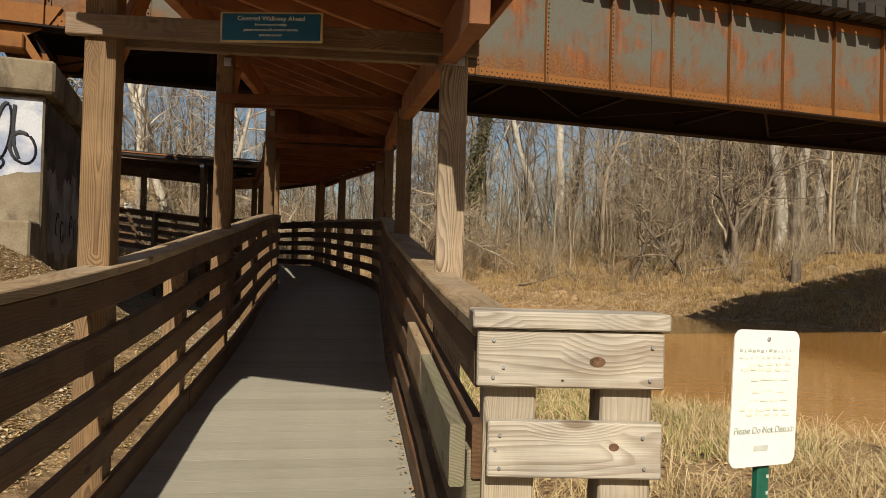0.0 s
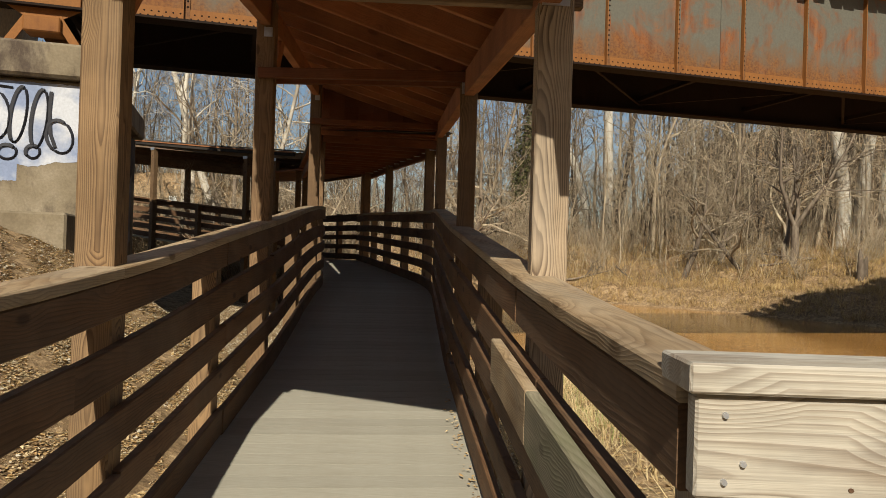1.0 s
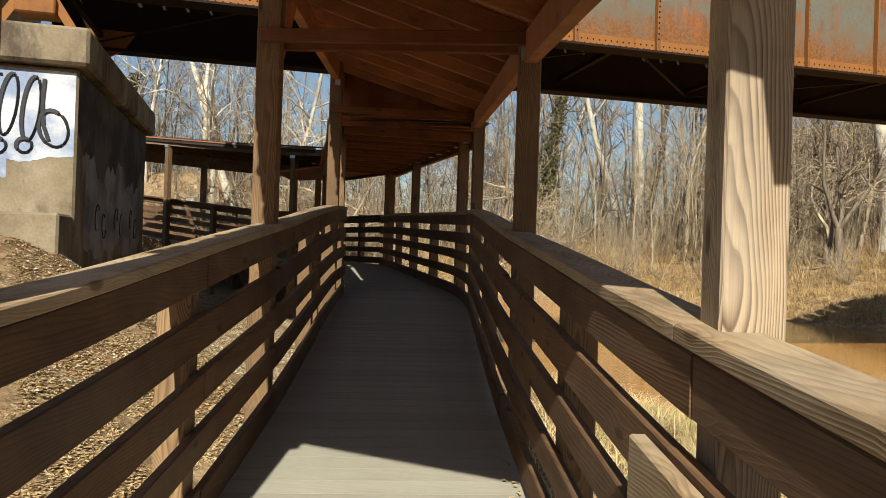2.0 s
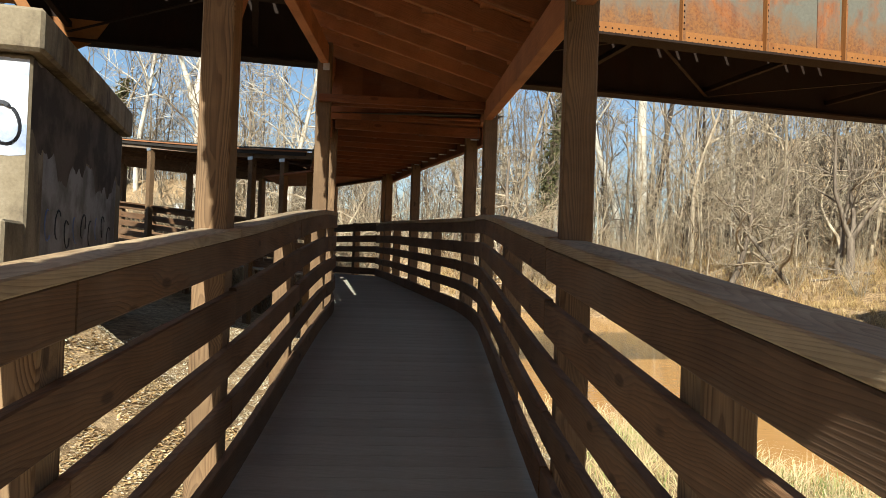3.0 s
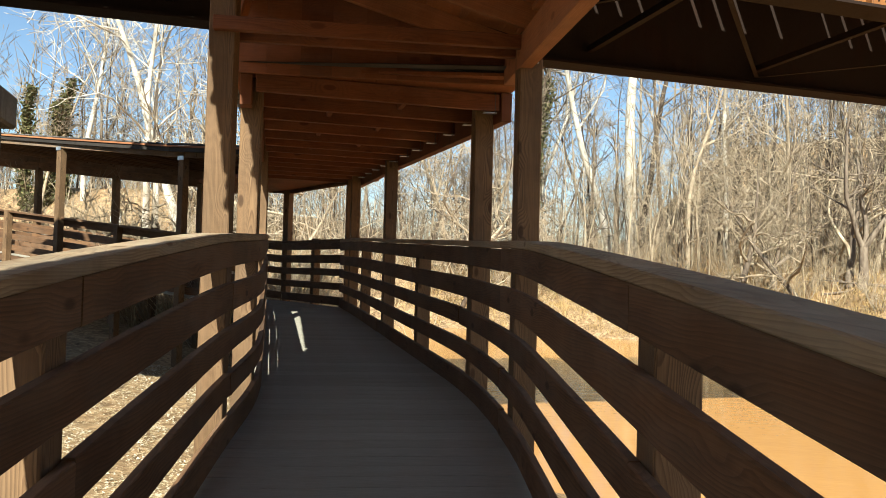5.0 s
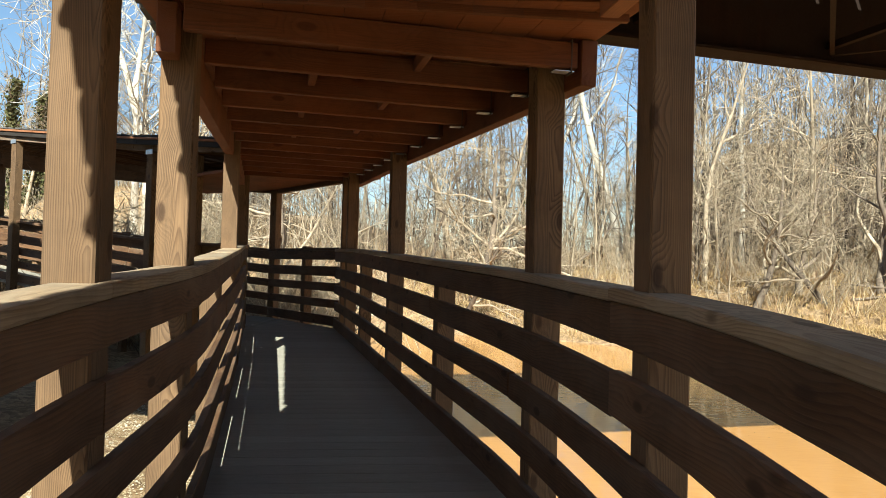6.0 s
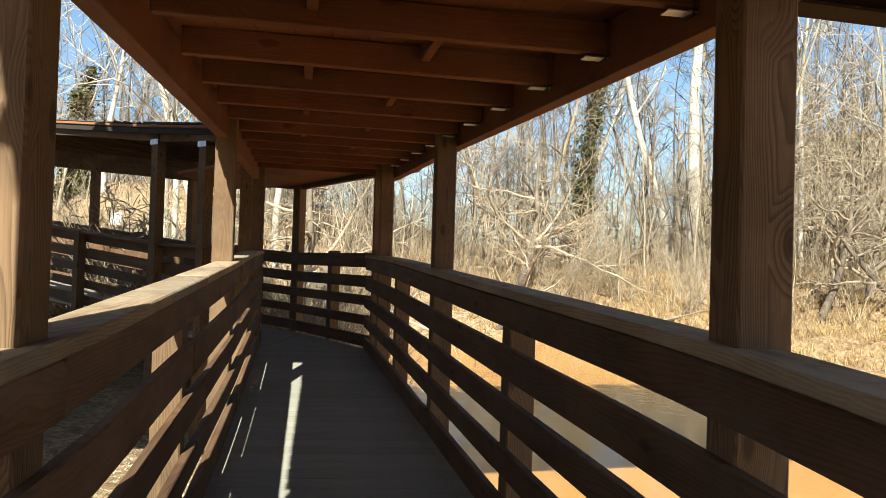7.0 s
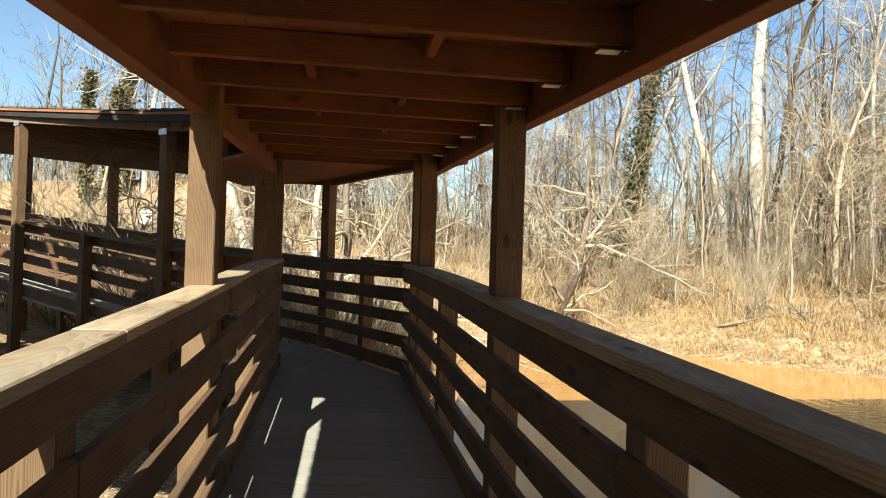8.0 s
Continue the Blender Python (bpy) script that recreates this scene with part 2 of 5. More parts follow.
# upright hanger plates: their lack of glint is put into a darker colour
UNLIT_STEEL = plain("hanger steel darkened as unlit", (0.10, 0.07, 0.05), 0.6, 0.5)
GALV = plain("galvanised steel", (0.55, 0.57, 0.60), 0.4, 0.85)
ROOFMETAL = plain("ribbed roof steel", (0.075, 0.07, 0.064), 0.65, 0.2, 0.3, 4.0)
WHITE = plain("white sign paint", (0.82, 0.82, 0.78), 0.45, 0.0, 0.05)
WHITEWASH = sprayed("white wall paint", (0.53, 0.54, 0.57), (0.20, 0.25, 0.38))
STAIN = sprayed("dark water stain", (0.045, 0.032, 0.024), (0.11, 0.085, 0.065))
GREYPAINT = sprayed("grey wall paint", (0.26, 0.25, 0.25), (0.13, 0.115, 0.105))
BLACK = plain("black spray paint", (0.025, 0.025, 0.03), 0.7)
BLUEHAZE = plain("blue spray paint", (0.16, 0.20, 0.34), 0.8, 0.0, 0.3, 3.0)
SIGNBLUE = plain("teal sign enamel", (0.01, 0.10, 0.19), 0.4, 0.0, 0.1)
SIGNGOLD = plain("tan sign border", (0.50, 0.40, 0.22), 0.5)
GREEN = plain("green post paint", (0.015, 0.11, 0.07), 0.45)
FADED = plain("faded sign print", (0.79, 0.78, 0.63), 0.6)
INK = plain("weathered sign print", (0.52, 0.55, 0.48), 0.6)
CHIPS = stuff_material("tan gravel and wood chips", (0.54, 0.44, 0.28), (0.40, 0.31, 0.18), (0.62, 0.54, 0.39), (0.24, 0.18, 0.10), (0.48, 0.38, 0.22))
GROUND = ground_material()
WATER = water_material()
SYCAMORE = bark_material("pale sycamore bark", (0.66, 0.61, 0.52), (0.44, 0.395, 0.31), (0.20, 0.155, 0.105), 0.6)
BARK = bark_material("grey brown bark", (0.25, 0.20, 0.145), (0.12, 0.09, 0.065), (0.08, 0.06, 0.045))
TWIG = bark_material("pale twig bark", (0.50, 0.41, 0.285), (0.29, 0.225, 0.15), (0.19, 0.14, 0.085), 0.5)
DARKBARK = bark_material("dark wet bark", (0.085, 0.065, 0.05), (0.04, 0.03, 0.024), (0.15, 0.12, 0.085), 0.4)
WOODS = stuff_material("woods bark", (0.045, 0.033, 0.025), (0.26, 0.205, 0.14), (0.085, 0.063, 0.045), (0.40, 0.335, 0.24), (0.06, 0.045, 0.033), (0.17, 0.13, 0.09))
IVY = stuff_material("ivy leaves", (0.05, 0.055, 0.02), (0.10, 0.10, 0.04), (0.07, 0.06, 0.03), (0.16, 0.14, 0.06))
BRUSH = stuff_material("brush stems", (0.28, 0.195, 0.11), (0.58, 0.46, 0.28), (0.12, 0.08, 0.05), (0.43, 0.32, 0.18), (0.26, 0.135, 0.07))
GRASS = stuff_material("dry grass", (0.39, 0.26, 0.105), (0.50, 0.36, 0.17), (0.27, 0.165, 0.07), (0.45, 0.32, 0.145))
GRASS_NEAR = stuff_material("pale dry grass", (0.55, 0.41, 0.20), (0.66, 0.52, 0.30), (0.42, 0.29, 0.13), (0.60, 0.48, 0.27))
GRASS_GREEN = stuff_material("green grass", (0.20, 0.26, 0.07), (0.33, 0.34, 0.12), (0.45, 0.40, 0.2))
LEAF = stuff_material("fallen leaves", (0.42, 0.255, 0.105), (0.56, 0.385, 0.18), (0.21, 0.12, 0.055), (0.66, 0.51, 0.29), (0.31, 0.19, 0.085))
STONE = stuff_material("rip rap stone", (0.38, 0.33, 0.25), (0.56, 0.50, 0.39), (0.45, 0.39, 0.29), (0.62, 0.56, 0.46))
BRICK = stuff_material("buff brick", (0.42, 0.24, 0.12), (0.52, 0.33, 0.17), (0.36, 0.19, 0.10))
MORTAR = plain("lime mortar", (0.55, 0.50, 0.42), 0.9)


# ---- building helpers ----
def mesh_of(name, verts, faces, mat, smooth=False):
    me = bpy.data.meshes.new(name)
    me.from_pydata(verts, [], faces)
    me.materials.append(mat)
    if smooth:
        me.polygons.foreach_set("use_smooth", [True] * len(me.polygons))
    me.update()
    return me


def thing(name, place, label, category, group="", kind=""):
    """An Empty at a thing's base."""
    ob = new(name)
    ob.empty_display_size = 0.2
    ob.matrix_basis = Matrix.Translation(place)
    return tagged(ob, label, category, group, kind)


def under(ob, parent):
    """Hang ob under parent, leaving it where it stands."""
    ob.parent = parent
    m = parent.matrix_basis
    if parent.parent:
        m = parent.parent.matrix_basis @ parent.matrix_parent_inverse @ m
    ob.matrix_parent_inverse = m.inverted()
    return ob


def part(name, data, mat, parent, label="", m=None, kind=""):
    """Links a bmesh or a mesh as one object under a thing or a part."""
    if isinstance(data, bmesh.types.BMesh):
        me = bpy.data.meshes.new(name)
        data.to_mesh(me)
        data.free()
        me.materials.append(mat)
        data = me
    ob = new(name, data)
    if m is not None:
        ob.matrix_basis = m
    under(ob, parent)
    return tagged(ob, label, kind=kind)


SHARED = {}


def block(sx, sy, sz, mat, ease=0.004):
    """A shared mesh: a box centred on its origin, with eased edges."""
    key = (round(sx, 2), round(sy, 3), round(sz, 3), mat.name, ease)
    if key not in SHARED:
        bm = bmesh.new()
        bmesh.ops.create_cube(bm, size=1)
        bmesh.ops.scale(bm, vec=(sx, sy, sz), verts=bm.verts)
        if ease:
            bmesh.ops.bevel(bm, geom=bm.edges[:], offset=ease, segments=1, affect="EDGES")
        me = bpy.data.meshes.new("block")
        bm.to_mesh(me)
        bm.free()
        me.materials.append(mat)
        SHARED[key] = me
    return SHARED[key]


def lie(p, q, roll=0.0):
    """The pose of a piece whose length runs from p to q along its own x."""
    p, q = Vector(p), Vector(q)
    d = q - p
    return Matrix.Translation((p + q) / 2) @ Euler((roll, -math.atan2(d.z, math.hypot(d.x, d.y)), math.atan2(d.y, d.x))).to_matrix().to_4x4(), d.length


def bar(name, p, q, w, h, mat, parent, label="", roll=0.0, ease=0.004):
    m, length = lie(p, q, roll)
    return part(name, block(length, w, h, mat, ease), mat, parent, label, m)


def upright(name, x, y, z0, z1, w, mat, parent, turn=0.0, label="", d=None):
    return part(name, block(w, d or w, z1 - z0, mat, 0.006), mat, parent, label, pose(x, y, (z0 + z1) / 2, 0, 0, turn))


def tubes(lines, sides):
    """Verts and faces of tapered tubes: each line is a list of (point, radius)."""
    verts, faces = [], []
    for line in lines:
        base = len(verts)
        k = sides if line[0][1] > 0.03 else 3
        for i, (p, r) in enumerate(line):
            a = line[max(i - 1, 0)][0]
            b = line[min(i + 1, len(line) - 1)][0]
            d = (b - a).normalized()
            u = d.orthogonal().normalized()
            v = d.cross(u)
            for j in range(k):
                t = 2 * math.pi * j / k
                verts.append(p + u * (r * math.cos(t)) + v * (r * math.sin(t)))
        for i in range(len(line) - 1):
            for j in range(k):
                faces.append((base + i * k + j, base + i * k + (j + 1) % k, base + (i + 1) * k + (j + 1) % k, base + (i + 1) * k + j))
    return verts, faces


# ---- plan of the walkway ----
LEFT = [(-3, -0.66), (3.31, -1.445), (6.17, -1.75), (10.2, -2.325), (11.2, -2.46), (14.67, -3.425), (18.3, -4.5)]
RIGHT = [(-3, 0.66), (1.85, 0.085), (3.40, -0.08), (6.11, -0.45), (7.2, -0.565), (8.1, -0.66), (9.3, -0.785), (10.46, -0.895), (11.66, -1.135), (14.86, -2.175), (18.0, -3.18), (19.0, -3.49)]
RISE = [(-3, -0.11), (0, -0.01), (1.9, 0.065), (3.3, 0.14), (4.2, 0.232), (5.2, 0.34), (6.1, 0.425), (7.0, 0.505), (8.2, 0.632), (10.2, 0.80), (11.7, 0.868), (13.8, 0.955), (16.3, 1.065), (18.1, 1.11), (30, 1.11)]


def along(pts, y):
    y = min(max(y, pts[0][0]), pts[-1][0])
    for (a, b), (c, d) in zip(pts, pts[1:]):
        if y <= c:
            return b + (d - b) * (y - a) / (c - a)


def soft(pts, y, w=0.6):
    return sum(along(pts, y + w * (i - 2) / 2) for i in range(5)) / 5


def lx(y):
    return soft(LEFT, y, 0.45) if y < 17.6 else along(LEFT, y)


def rx(y):
    return soft(RIGHT, y, 0.45) if y > 2.5 else along(RIGHT, y)


def dz(y):
    return soft(RISE, y)


WATER_Z = -0.8
CAP = 1.12                       # top of the rail over the deck
BOARDS = [(0.950, 1.078), (0.718, 0.858), (0.508, 0.628), (0.278, 0.395), (0.028, 0.165)]


def swept(points, side, w, lo, hi, mat):
    """A board that follows points; side is the way its thickness w goes, lo and hi its edges over the points. Returns a mesh and a pose."""
    p0 = Vector(points[0])
    d = Vector(points[-1]) - p0
    m = Matrix.Translation(p0) @ Matrix.Rotation(math.atan2(d.y, d.x), 4, "Z")
    inv = m.inverted()
    verts, faces = [], []
    e = 0.005
    for i, p in enumerate(points):
        a, b = Vector(points[max(i - 1, 0)]), Vector(points[min(i + 1, len(points) - 1)])
        t = (b - a)
        n = Vector((t.y, -t.x, 0)).normalized() * side
        for u, z in ((e, lo), (w - e, lo), (w, lo + e), (w, hi - e), (w - e, hi), (e, hi), (0, hi - e), (0, lo + e)):
            verts.append(inv @ (Vector(p) + n * u + Vector((0, 0, z))))
    n = len(points)
    for i in range(n - 1):
        for j in range(8):
            q = (i * 8 + j, i * 8 + (j + 1) % 8, (i + 1) * 8 + (j + 1) % 8, (i + 1) * 8 + j)
            faces.append(q if side < 0 else q[::-1])
    faces += [tuple(range(8)) if side > 0 else tuple(range(7, -1, -1)), tuple(range((n - 1) * 8, n * 8)) if side < 0 else tuple(range(n * 8 - 1, (n - 1) * 8 - 1, -1))]
    return mesh_of("board", verts, faces, mat), m


def rail_board(name, line, ya, yb, side, inset, w, lo, hi, mat, parent, label="", sag=0.0):
    n = max(2, int((yb - ya) / 0.3) + 1)
    pts = [(line(y) + side * inset, y, dz(y) - (0.024 if side > 0 else 0.014) * ease1(y, 9.5, 11.0)) for y in [ya + (yb - ya) * i / n for i in range(n + 1)]]
    me, m = swept(pts, side, w, lo + sag, hi + sag, mat)
    return part(name, me, mat, parent, label, m)


def run_rail(parent, line, side, joints, rng):
    """Boards and cap of a walkway railing, in lengths that meet at the joints."""
    for row, (lo, hi) in enumerate(BOARDS):
        cuts = joints[row % 4]
        for a, b in zip(cuts, cuts[1:]):
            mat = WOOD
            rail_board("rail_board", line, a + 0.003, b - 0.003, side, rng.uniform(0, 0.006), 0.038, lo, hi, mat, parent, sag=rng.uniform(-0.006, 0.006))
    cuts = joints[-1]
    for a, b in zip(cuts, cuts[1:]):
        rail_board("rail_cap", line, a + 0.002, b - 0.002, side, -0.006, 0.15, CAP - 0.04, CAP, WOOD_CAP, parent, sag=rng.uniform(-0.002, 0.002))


# ---- ground and river ----
NEAR = [(600, -160), (60, -25), (20, -3), (10, 4.5), (4.9, 8.7), (3.3, 10.3), (1.6, 12.7), (0.2, 14.6), (-1.8, 17.2), (-3.2, 20), (-4.2, 24), (-7, 28.5), (-14, 32), (-30, 36), (-90, 50), (-300, 80)]
FAR = [(600, -40), (120, -2), (40, 19), (24, 22.8), (15.6, 26.4), (12.6, 29.0), (10.6, 32.3), (7.8, 34.6), (4.5, 36.6), (2, 38.4), (-1, 39.6), (-6, 40.6), (-14, 42.5), (-30, 46), (-90, 60), (-280, 95)]


def shore(line, x, y):
    """Signed distance to a shore line, positive on its left as it runs."""
    best, sign = np.full(np.shape(x), 1e9), np.ones(np.shape(x))
    for (ax, ay), (bx, by) in zip(line, line[1:]):
        dx, dy = bx - ax, by - ay
        t = np.clip(((x - ax) * dx + (y - ay) * dy) / (dx * dx + dy * dy), 0, 1)
        d = np.hypot(x - ax - t * dx, y - ay - t * dy)
        s = np.where((dx * (y - ay) - dy * (x - ax)) > 0, 1.0, -1.0)
        sign = np.where(d < best - 1e-9, s, sign)
        best = np.minimum(d, best)
    return best * sign


def shore1(line, x, y):
    """shore() for one point."""
    best, sign = 1e18, 1.0
    for (ax, ay), (bx, by) in zip(line, line[1:]):
        dx, dy = bx - ax, by - ay
        t = min(max(((x - ax) * dx + (y - ay) * dy) / (dx * dx + dy * dy), 0.0), 1.0)
        d = (x - ax - t * dx) ** 2 + (y - ay - t * dy) ** 2
        if d < best - 1e-9:
            best, sign = d, 1.0 if dx * (y - ay) - dy * (x - ax) > 0 else -1.0
    return math.sqrt(best) * sign


def ease(v, a, b):
    t = np.clip((v - a) / (b - a), 0, 1)
    return t * t * (3 - 2 * t)


def wobble(x, y, f, seed):
    return np.sin(x * f + seed) * np.cos(y * f * 1.17 + seed * 2.1) + 0.5 * np.sin(x * f * 2.3 + y * f * 1.7 + seed * 3.3)


def ground_z(x, y):
    x, y = np.asarray(x, float), np.asarray(y, float)
    dn, df = shore(NEAR, x, y), -shore(FAR, x, y)
    near = 0.32 * ease(dn, -0.2, 1.3) + 0.024 * np.clip(dn, 0, 20)
    left = np.clip(-x - 2.5, 0, 40)
    near += np.minimum(0.44 * left, 2.4) * (1 - ease(y + 0.34 * x, 8.6, 10.2)) * (dn > 0)
    # hill added out of view behind the start, to cut low southern skylight
    near += 14 * ease(-y, 6, 27) * ease(dn, 2, 22)
    near += np.minimum(0.10 * left, 1.2) * ease(y + 0.34 * x, 8.6, 10.2) * ease(dn, 0, 4)
    far = 0.8 * ease(df, -0.2, 1.6) + 1.9 * ease(df, 0.8, 9) + 0.018 * np.clip(df, 0, 120) + (2 + 17 * ease(x / np.maximum(y, 10), 0.15, 0.32)) * ease(df, 22, 95) + 4.6 * ease(-x, 8, 24) * ease(df, 1, 8)
    z = np.where(dn > -0.2, near, np.where(df > -0.2, far, -0.35 * np.minimum(-np.maximum(dn, df), 3)))
    rough = np.where(df > 1, 0.10 * wobble(x, y, 1.1, 1) + 0.06 * wobble(x, y, 2.7, 4), 0.03 * wobble(x, y, 1.9, 2) + 0.015 * wobble(x, y, 5.1, 5))
    return WATER_Z + z + rough * (np.maximum(dn, df) > 0.3)


def ease1(v, a, b):
    t = min(max((v - a) / (b - a), 0.0), 1.0)
    return t * t * (3 - 2 * t)


def wobble1(x, y, f, seed):
    return math.sin(x * f + seed) * math.cos(y * f * 1.17 + seed * 2.1) + 0.5 * math.sin(x * f * 2.3 + y * f * 1.7 + seed * 3.3)


def gz(x, y):
    """ground_z() for one point."""
    dn, df = shore1(NEAR, x, y), -shore1(FAR, x, y)
    back = ease1(y + 0.34 * x, 8.6, 10.2)
    left = min(max(-x - 2.5, 0), 40)
    if dn > -0.2:
        z = 0.32 * ease1(dn, -0.2, 1.3) + 0.024 * min(max(dn, 0), 20)
        if dn > 0:
            z += min(0.44 * left, 2.4) * (1 - back)
        # the same added, unseen hill that blocks low sky
        z += 14 * ease1(-y, 6, 27) * ease1(dn, 2, 22)
        z += min(0.10 * left, 1.2) * back * ease1(dn, 0, 4)
    elif df > -0.2:
        z = 0.8 * ease1(df, -0.2, 1.6) + 1.9 * ease1(df, 0.8, 9) + 0.018 * min(max(df, 0), 120) + (2 + 17 * ease1(x / max(y, 10), 0.15, 0.32)) * ease1(df, 22, 95) + 4.6 * ease1(-x, 8, 24) * ease1(df, 1, 8)
    else:
        z = -0.35 * min(-max(dn, df), 3)
    rough = 0.10 * wobble1(x, y, 1.1, 1) + 0.06 * wobble1(x, y, 2.7, 4) if df > 1 else 0.03 * wobble1(x, y, 1.9, 2) + 0.015 * wobble1(x, y, 5.1, 5)
    return WATER_Z + z + (rough if max(dn, df) > 0.3 else 0.0)


def steps(*spans):
    out = []
    for a, b, n in spans:
        out += list(np.linspace(a, b, n, endpoint=False))
    return np.array(out + [spans[-1][1]])


gx = steps((-600, -60, 14), (-60, -16, 30), (-16, 14, 86), (14, 40, 40), (40, 600, 26))
gy = steps((-300, -8, 14), (-8, 26, 96), (26, 48, 60), (48, 110, 40), (110, 900, 22))
GX, GY = np.meshgrid(gx, gy)
GZ = ground_z(GX, GY)
nx = len(gx)
faces = [(j * nx + i, j * nx + i + 1, (j + 1) * nx + i + 1, (j + 1) * nx + i) for j in range(len(gy) - 1) for i in range(nx - 1)]
tagged(new("ground", mesh_of("ground", np.stack([GX.ravel(), GY.ravel(), GZ.ravel()], 1).tolist(), faces, GROUND, True)), "leaf-strewn brown river bank soil", "ground", kind="structure")
tagged(new("water", mesh_of("water", [(-700, -300, WATER_Z), (700, -300, WATER_Z), (700, 900, WATER_Z), (-700, 900, WATER_Z)], [(0, 1, 2, 3)], WATER)), "muddy orange-brown river water", "river", kind="structure")


# ---- walkway deck ----
floor_ = thing("floor", (0, 0, -0.3), "grey-tan composite deck boards laid across the walkway", "deck", kind="structure")
y = -2.0
while y < 18.2:
    y2 = y + 0.1375
    v = []
    for yy in (y, y2):
        a, b = lx(yy) - 0.05, rx(yy) + 0.05
        # boards lie square to the way they carry
        s = 0.17 * (b - a) / 2
        v += [(a, yy - s, dz(yy)), (b, yy + s, dz(yy))]
    cx, cy, cz = sum(p[0] for p in v) / 4, sum(p[1] for p in v) / 4, sum(p[2] for p in v) / 4
    v = [(p[0] - cx, p[1] - cy, p[2] - cz) for p in v]
    lo = [(p[0], p[1], p[2] - 0.03) for p in v]
    me = mesh_of("plank", v + lo, [(0, 1, 3, 2), (4, 6, 7, 5), (0, 4, 5, 1), (2, 3, 7, 6), (0, 2, 6, 4), (1, 5, 7, 3)], DECK)
    part("plank", me, DECK, floor_, m=Matrix.Translation((cx, cy, cz)))
    y += 0.141
for f in (0.12, 0.5, 0.88):
    for a, b in ((-2, 3), (3, 6.2), (6.2, 10.4), (10.4, 14.6), (14.6, 18.2)):
        bar("joist", (lx(a) + f * (rx(a) - lx(a)), a, dz(a) - 0.13), (lx(b) + f * (rx(b) - lx(b)), b, dz(b) - 0.13), 0.045, 0.19, WOOD, floor_)

# ---- railings of the walkway ----
rng = random.Random(11)
left_rail = thing("railing", (lx(6), 6, dz(6)), "brown timber railing with five boards and flat cap", "railing", "walkway railings")
run_rail(left_rail, lx, -1, [[-2.2, 2.05, 4.75, 8.15, 11.3, 15.0, 18.3], [-2.2, 2.9, 6.2, 10.15, 12.9, 18.3], [-2.2, 1.6, 4.75, 8.15, 11.3, 14.7, 18.3], [-2.2, 3.3, 6.2, 10.15, 12.9, 16.5, 18.3], [-2.2, 3.25, 6.2, 10.15, 13.2, 18.33]], rng)
right_rail = thing("railing", (rx(6), 6, dz(6)), "brown timber railing over the river with flat cap", "railing", "walkway railings")
run_rail(right_rail, rx, 1, [[1.87, 3.42, 6.25, 8.3, 10.6, 15.0, 18.35], [1.87, 3.0, 6.25, 10.6, 13.3, 18.35], [1.87, 4.8, 8.3, 11.8, 15.0, 18.35], [1.87, 3.42, 6.25, 10.6, 13.3, 16.5, 18.35], [1.85, 3.5, 6.25, 10.6, 14.95, 18.35]], rng)
TURN_A, TURN_B = 7.5, 16.0


def turn_at(y):
    return TURN_A + (TURN_B - TURN_A) * float(ease(y, 9.5, 13))


def footing(x, y):
    return gz(x, y) - 0.4


for y in (-0.9, 1.6, 4.72, 8.1, 12.9, 16.5):
    x = lx(y) - 0.108
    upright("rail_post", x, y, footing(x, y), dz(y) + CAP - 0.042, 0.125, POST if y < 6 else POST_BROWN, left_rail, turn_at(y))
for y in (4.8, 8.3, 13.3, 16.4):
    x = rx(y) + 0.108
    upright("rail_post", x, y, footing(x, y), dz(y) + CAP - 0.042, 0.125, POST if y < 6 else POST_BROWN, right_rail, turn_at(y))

# end panel across the start of the river-side railing
end_panel = thing("railing_end_panel", (0.3, 1.85, 0.0), "sun-bleached grey timber end panel of the railing", "railing")
ez = dz(1.85)
PZ = 1.85
ez += 0.025
bar("panel_cap", (0.075, PZ, ez + CAP - 0.02), (0.56, PZ + 0.02, ez + CAP - 0.02), 0.14, 0.042, WOOD_GREY, end_panel)
bar("panel_board", (0.09, PZ - 0.035, ez + CAP - 0.114), (0.55, PZ - 0.02, ez + CAP - 0.114), 0.038, 0.14, WOOD_GREY, end_panel)
bar("panel_board", (0.12, PZ - 0.035, ez + CAP - 0.335), (0.548, PZ - 0.02, ez + CAP - 0.335), 0.038, 0.136, WOOD_GREY, end_panel)
bar("panel_board", (0.12, PZ - 0.035, ez + CAP - 0.57), (0.548, PZ - 0.02, ez + CAP - 0.57), 0.038, 0.136, WOOD_GREY, end_panel)
for px, pw in ((0.175, 0.13), (0.465, 0.13)):
    upright("panel_post", px, PZ + 0.055, -0.7, ez + CAP - 0.042, pw, POST_PALE, end_panel, 2, d=0.12)
for sx, sz in ((0.13, -0.02), (0.13, -0.07), (0.52, -0.08), (0.155, -0.135), (0.13, -0.16), (0.515, -0.16), (0.15, -0.30), (0.14, -0.335), (0.15, -0.38), (0.50, -0.30), (0.505, -0.375)):
    bm = bmesh.new()
    bmesh.ops.create_cone(bm, cap_ends=True, segments=8, radius1=0.005, radius2=0.004, depth=0.006)
    part("screw", bm, GALV, end_panel, m=pose(sx, PZ - 0.056 + 0.03 * (sx - 0.1), ez + CAP + sz, 90, 0, 0))
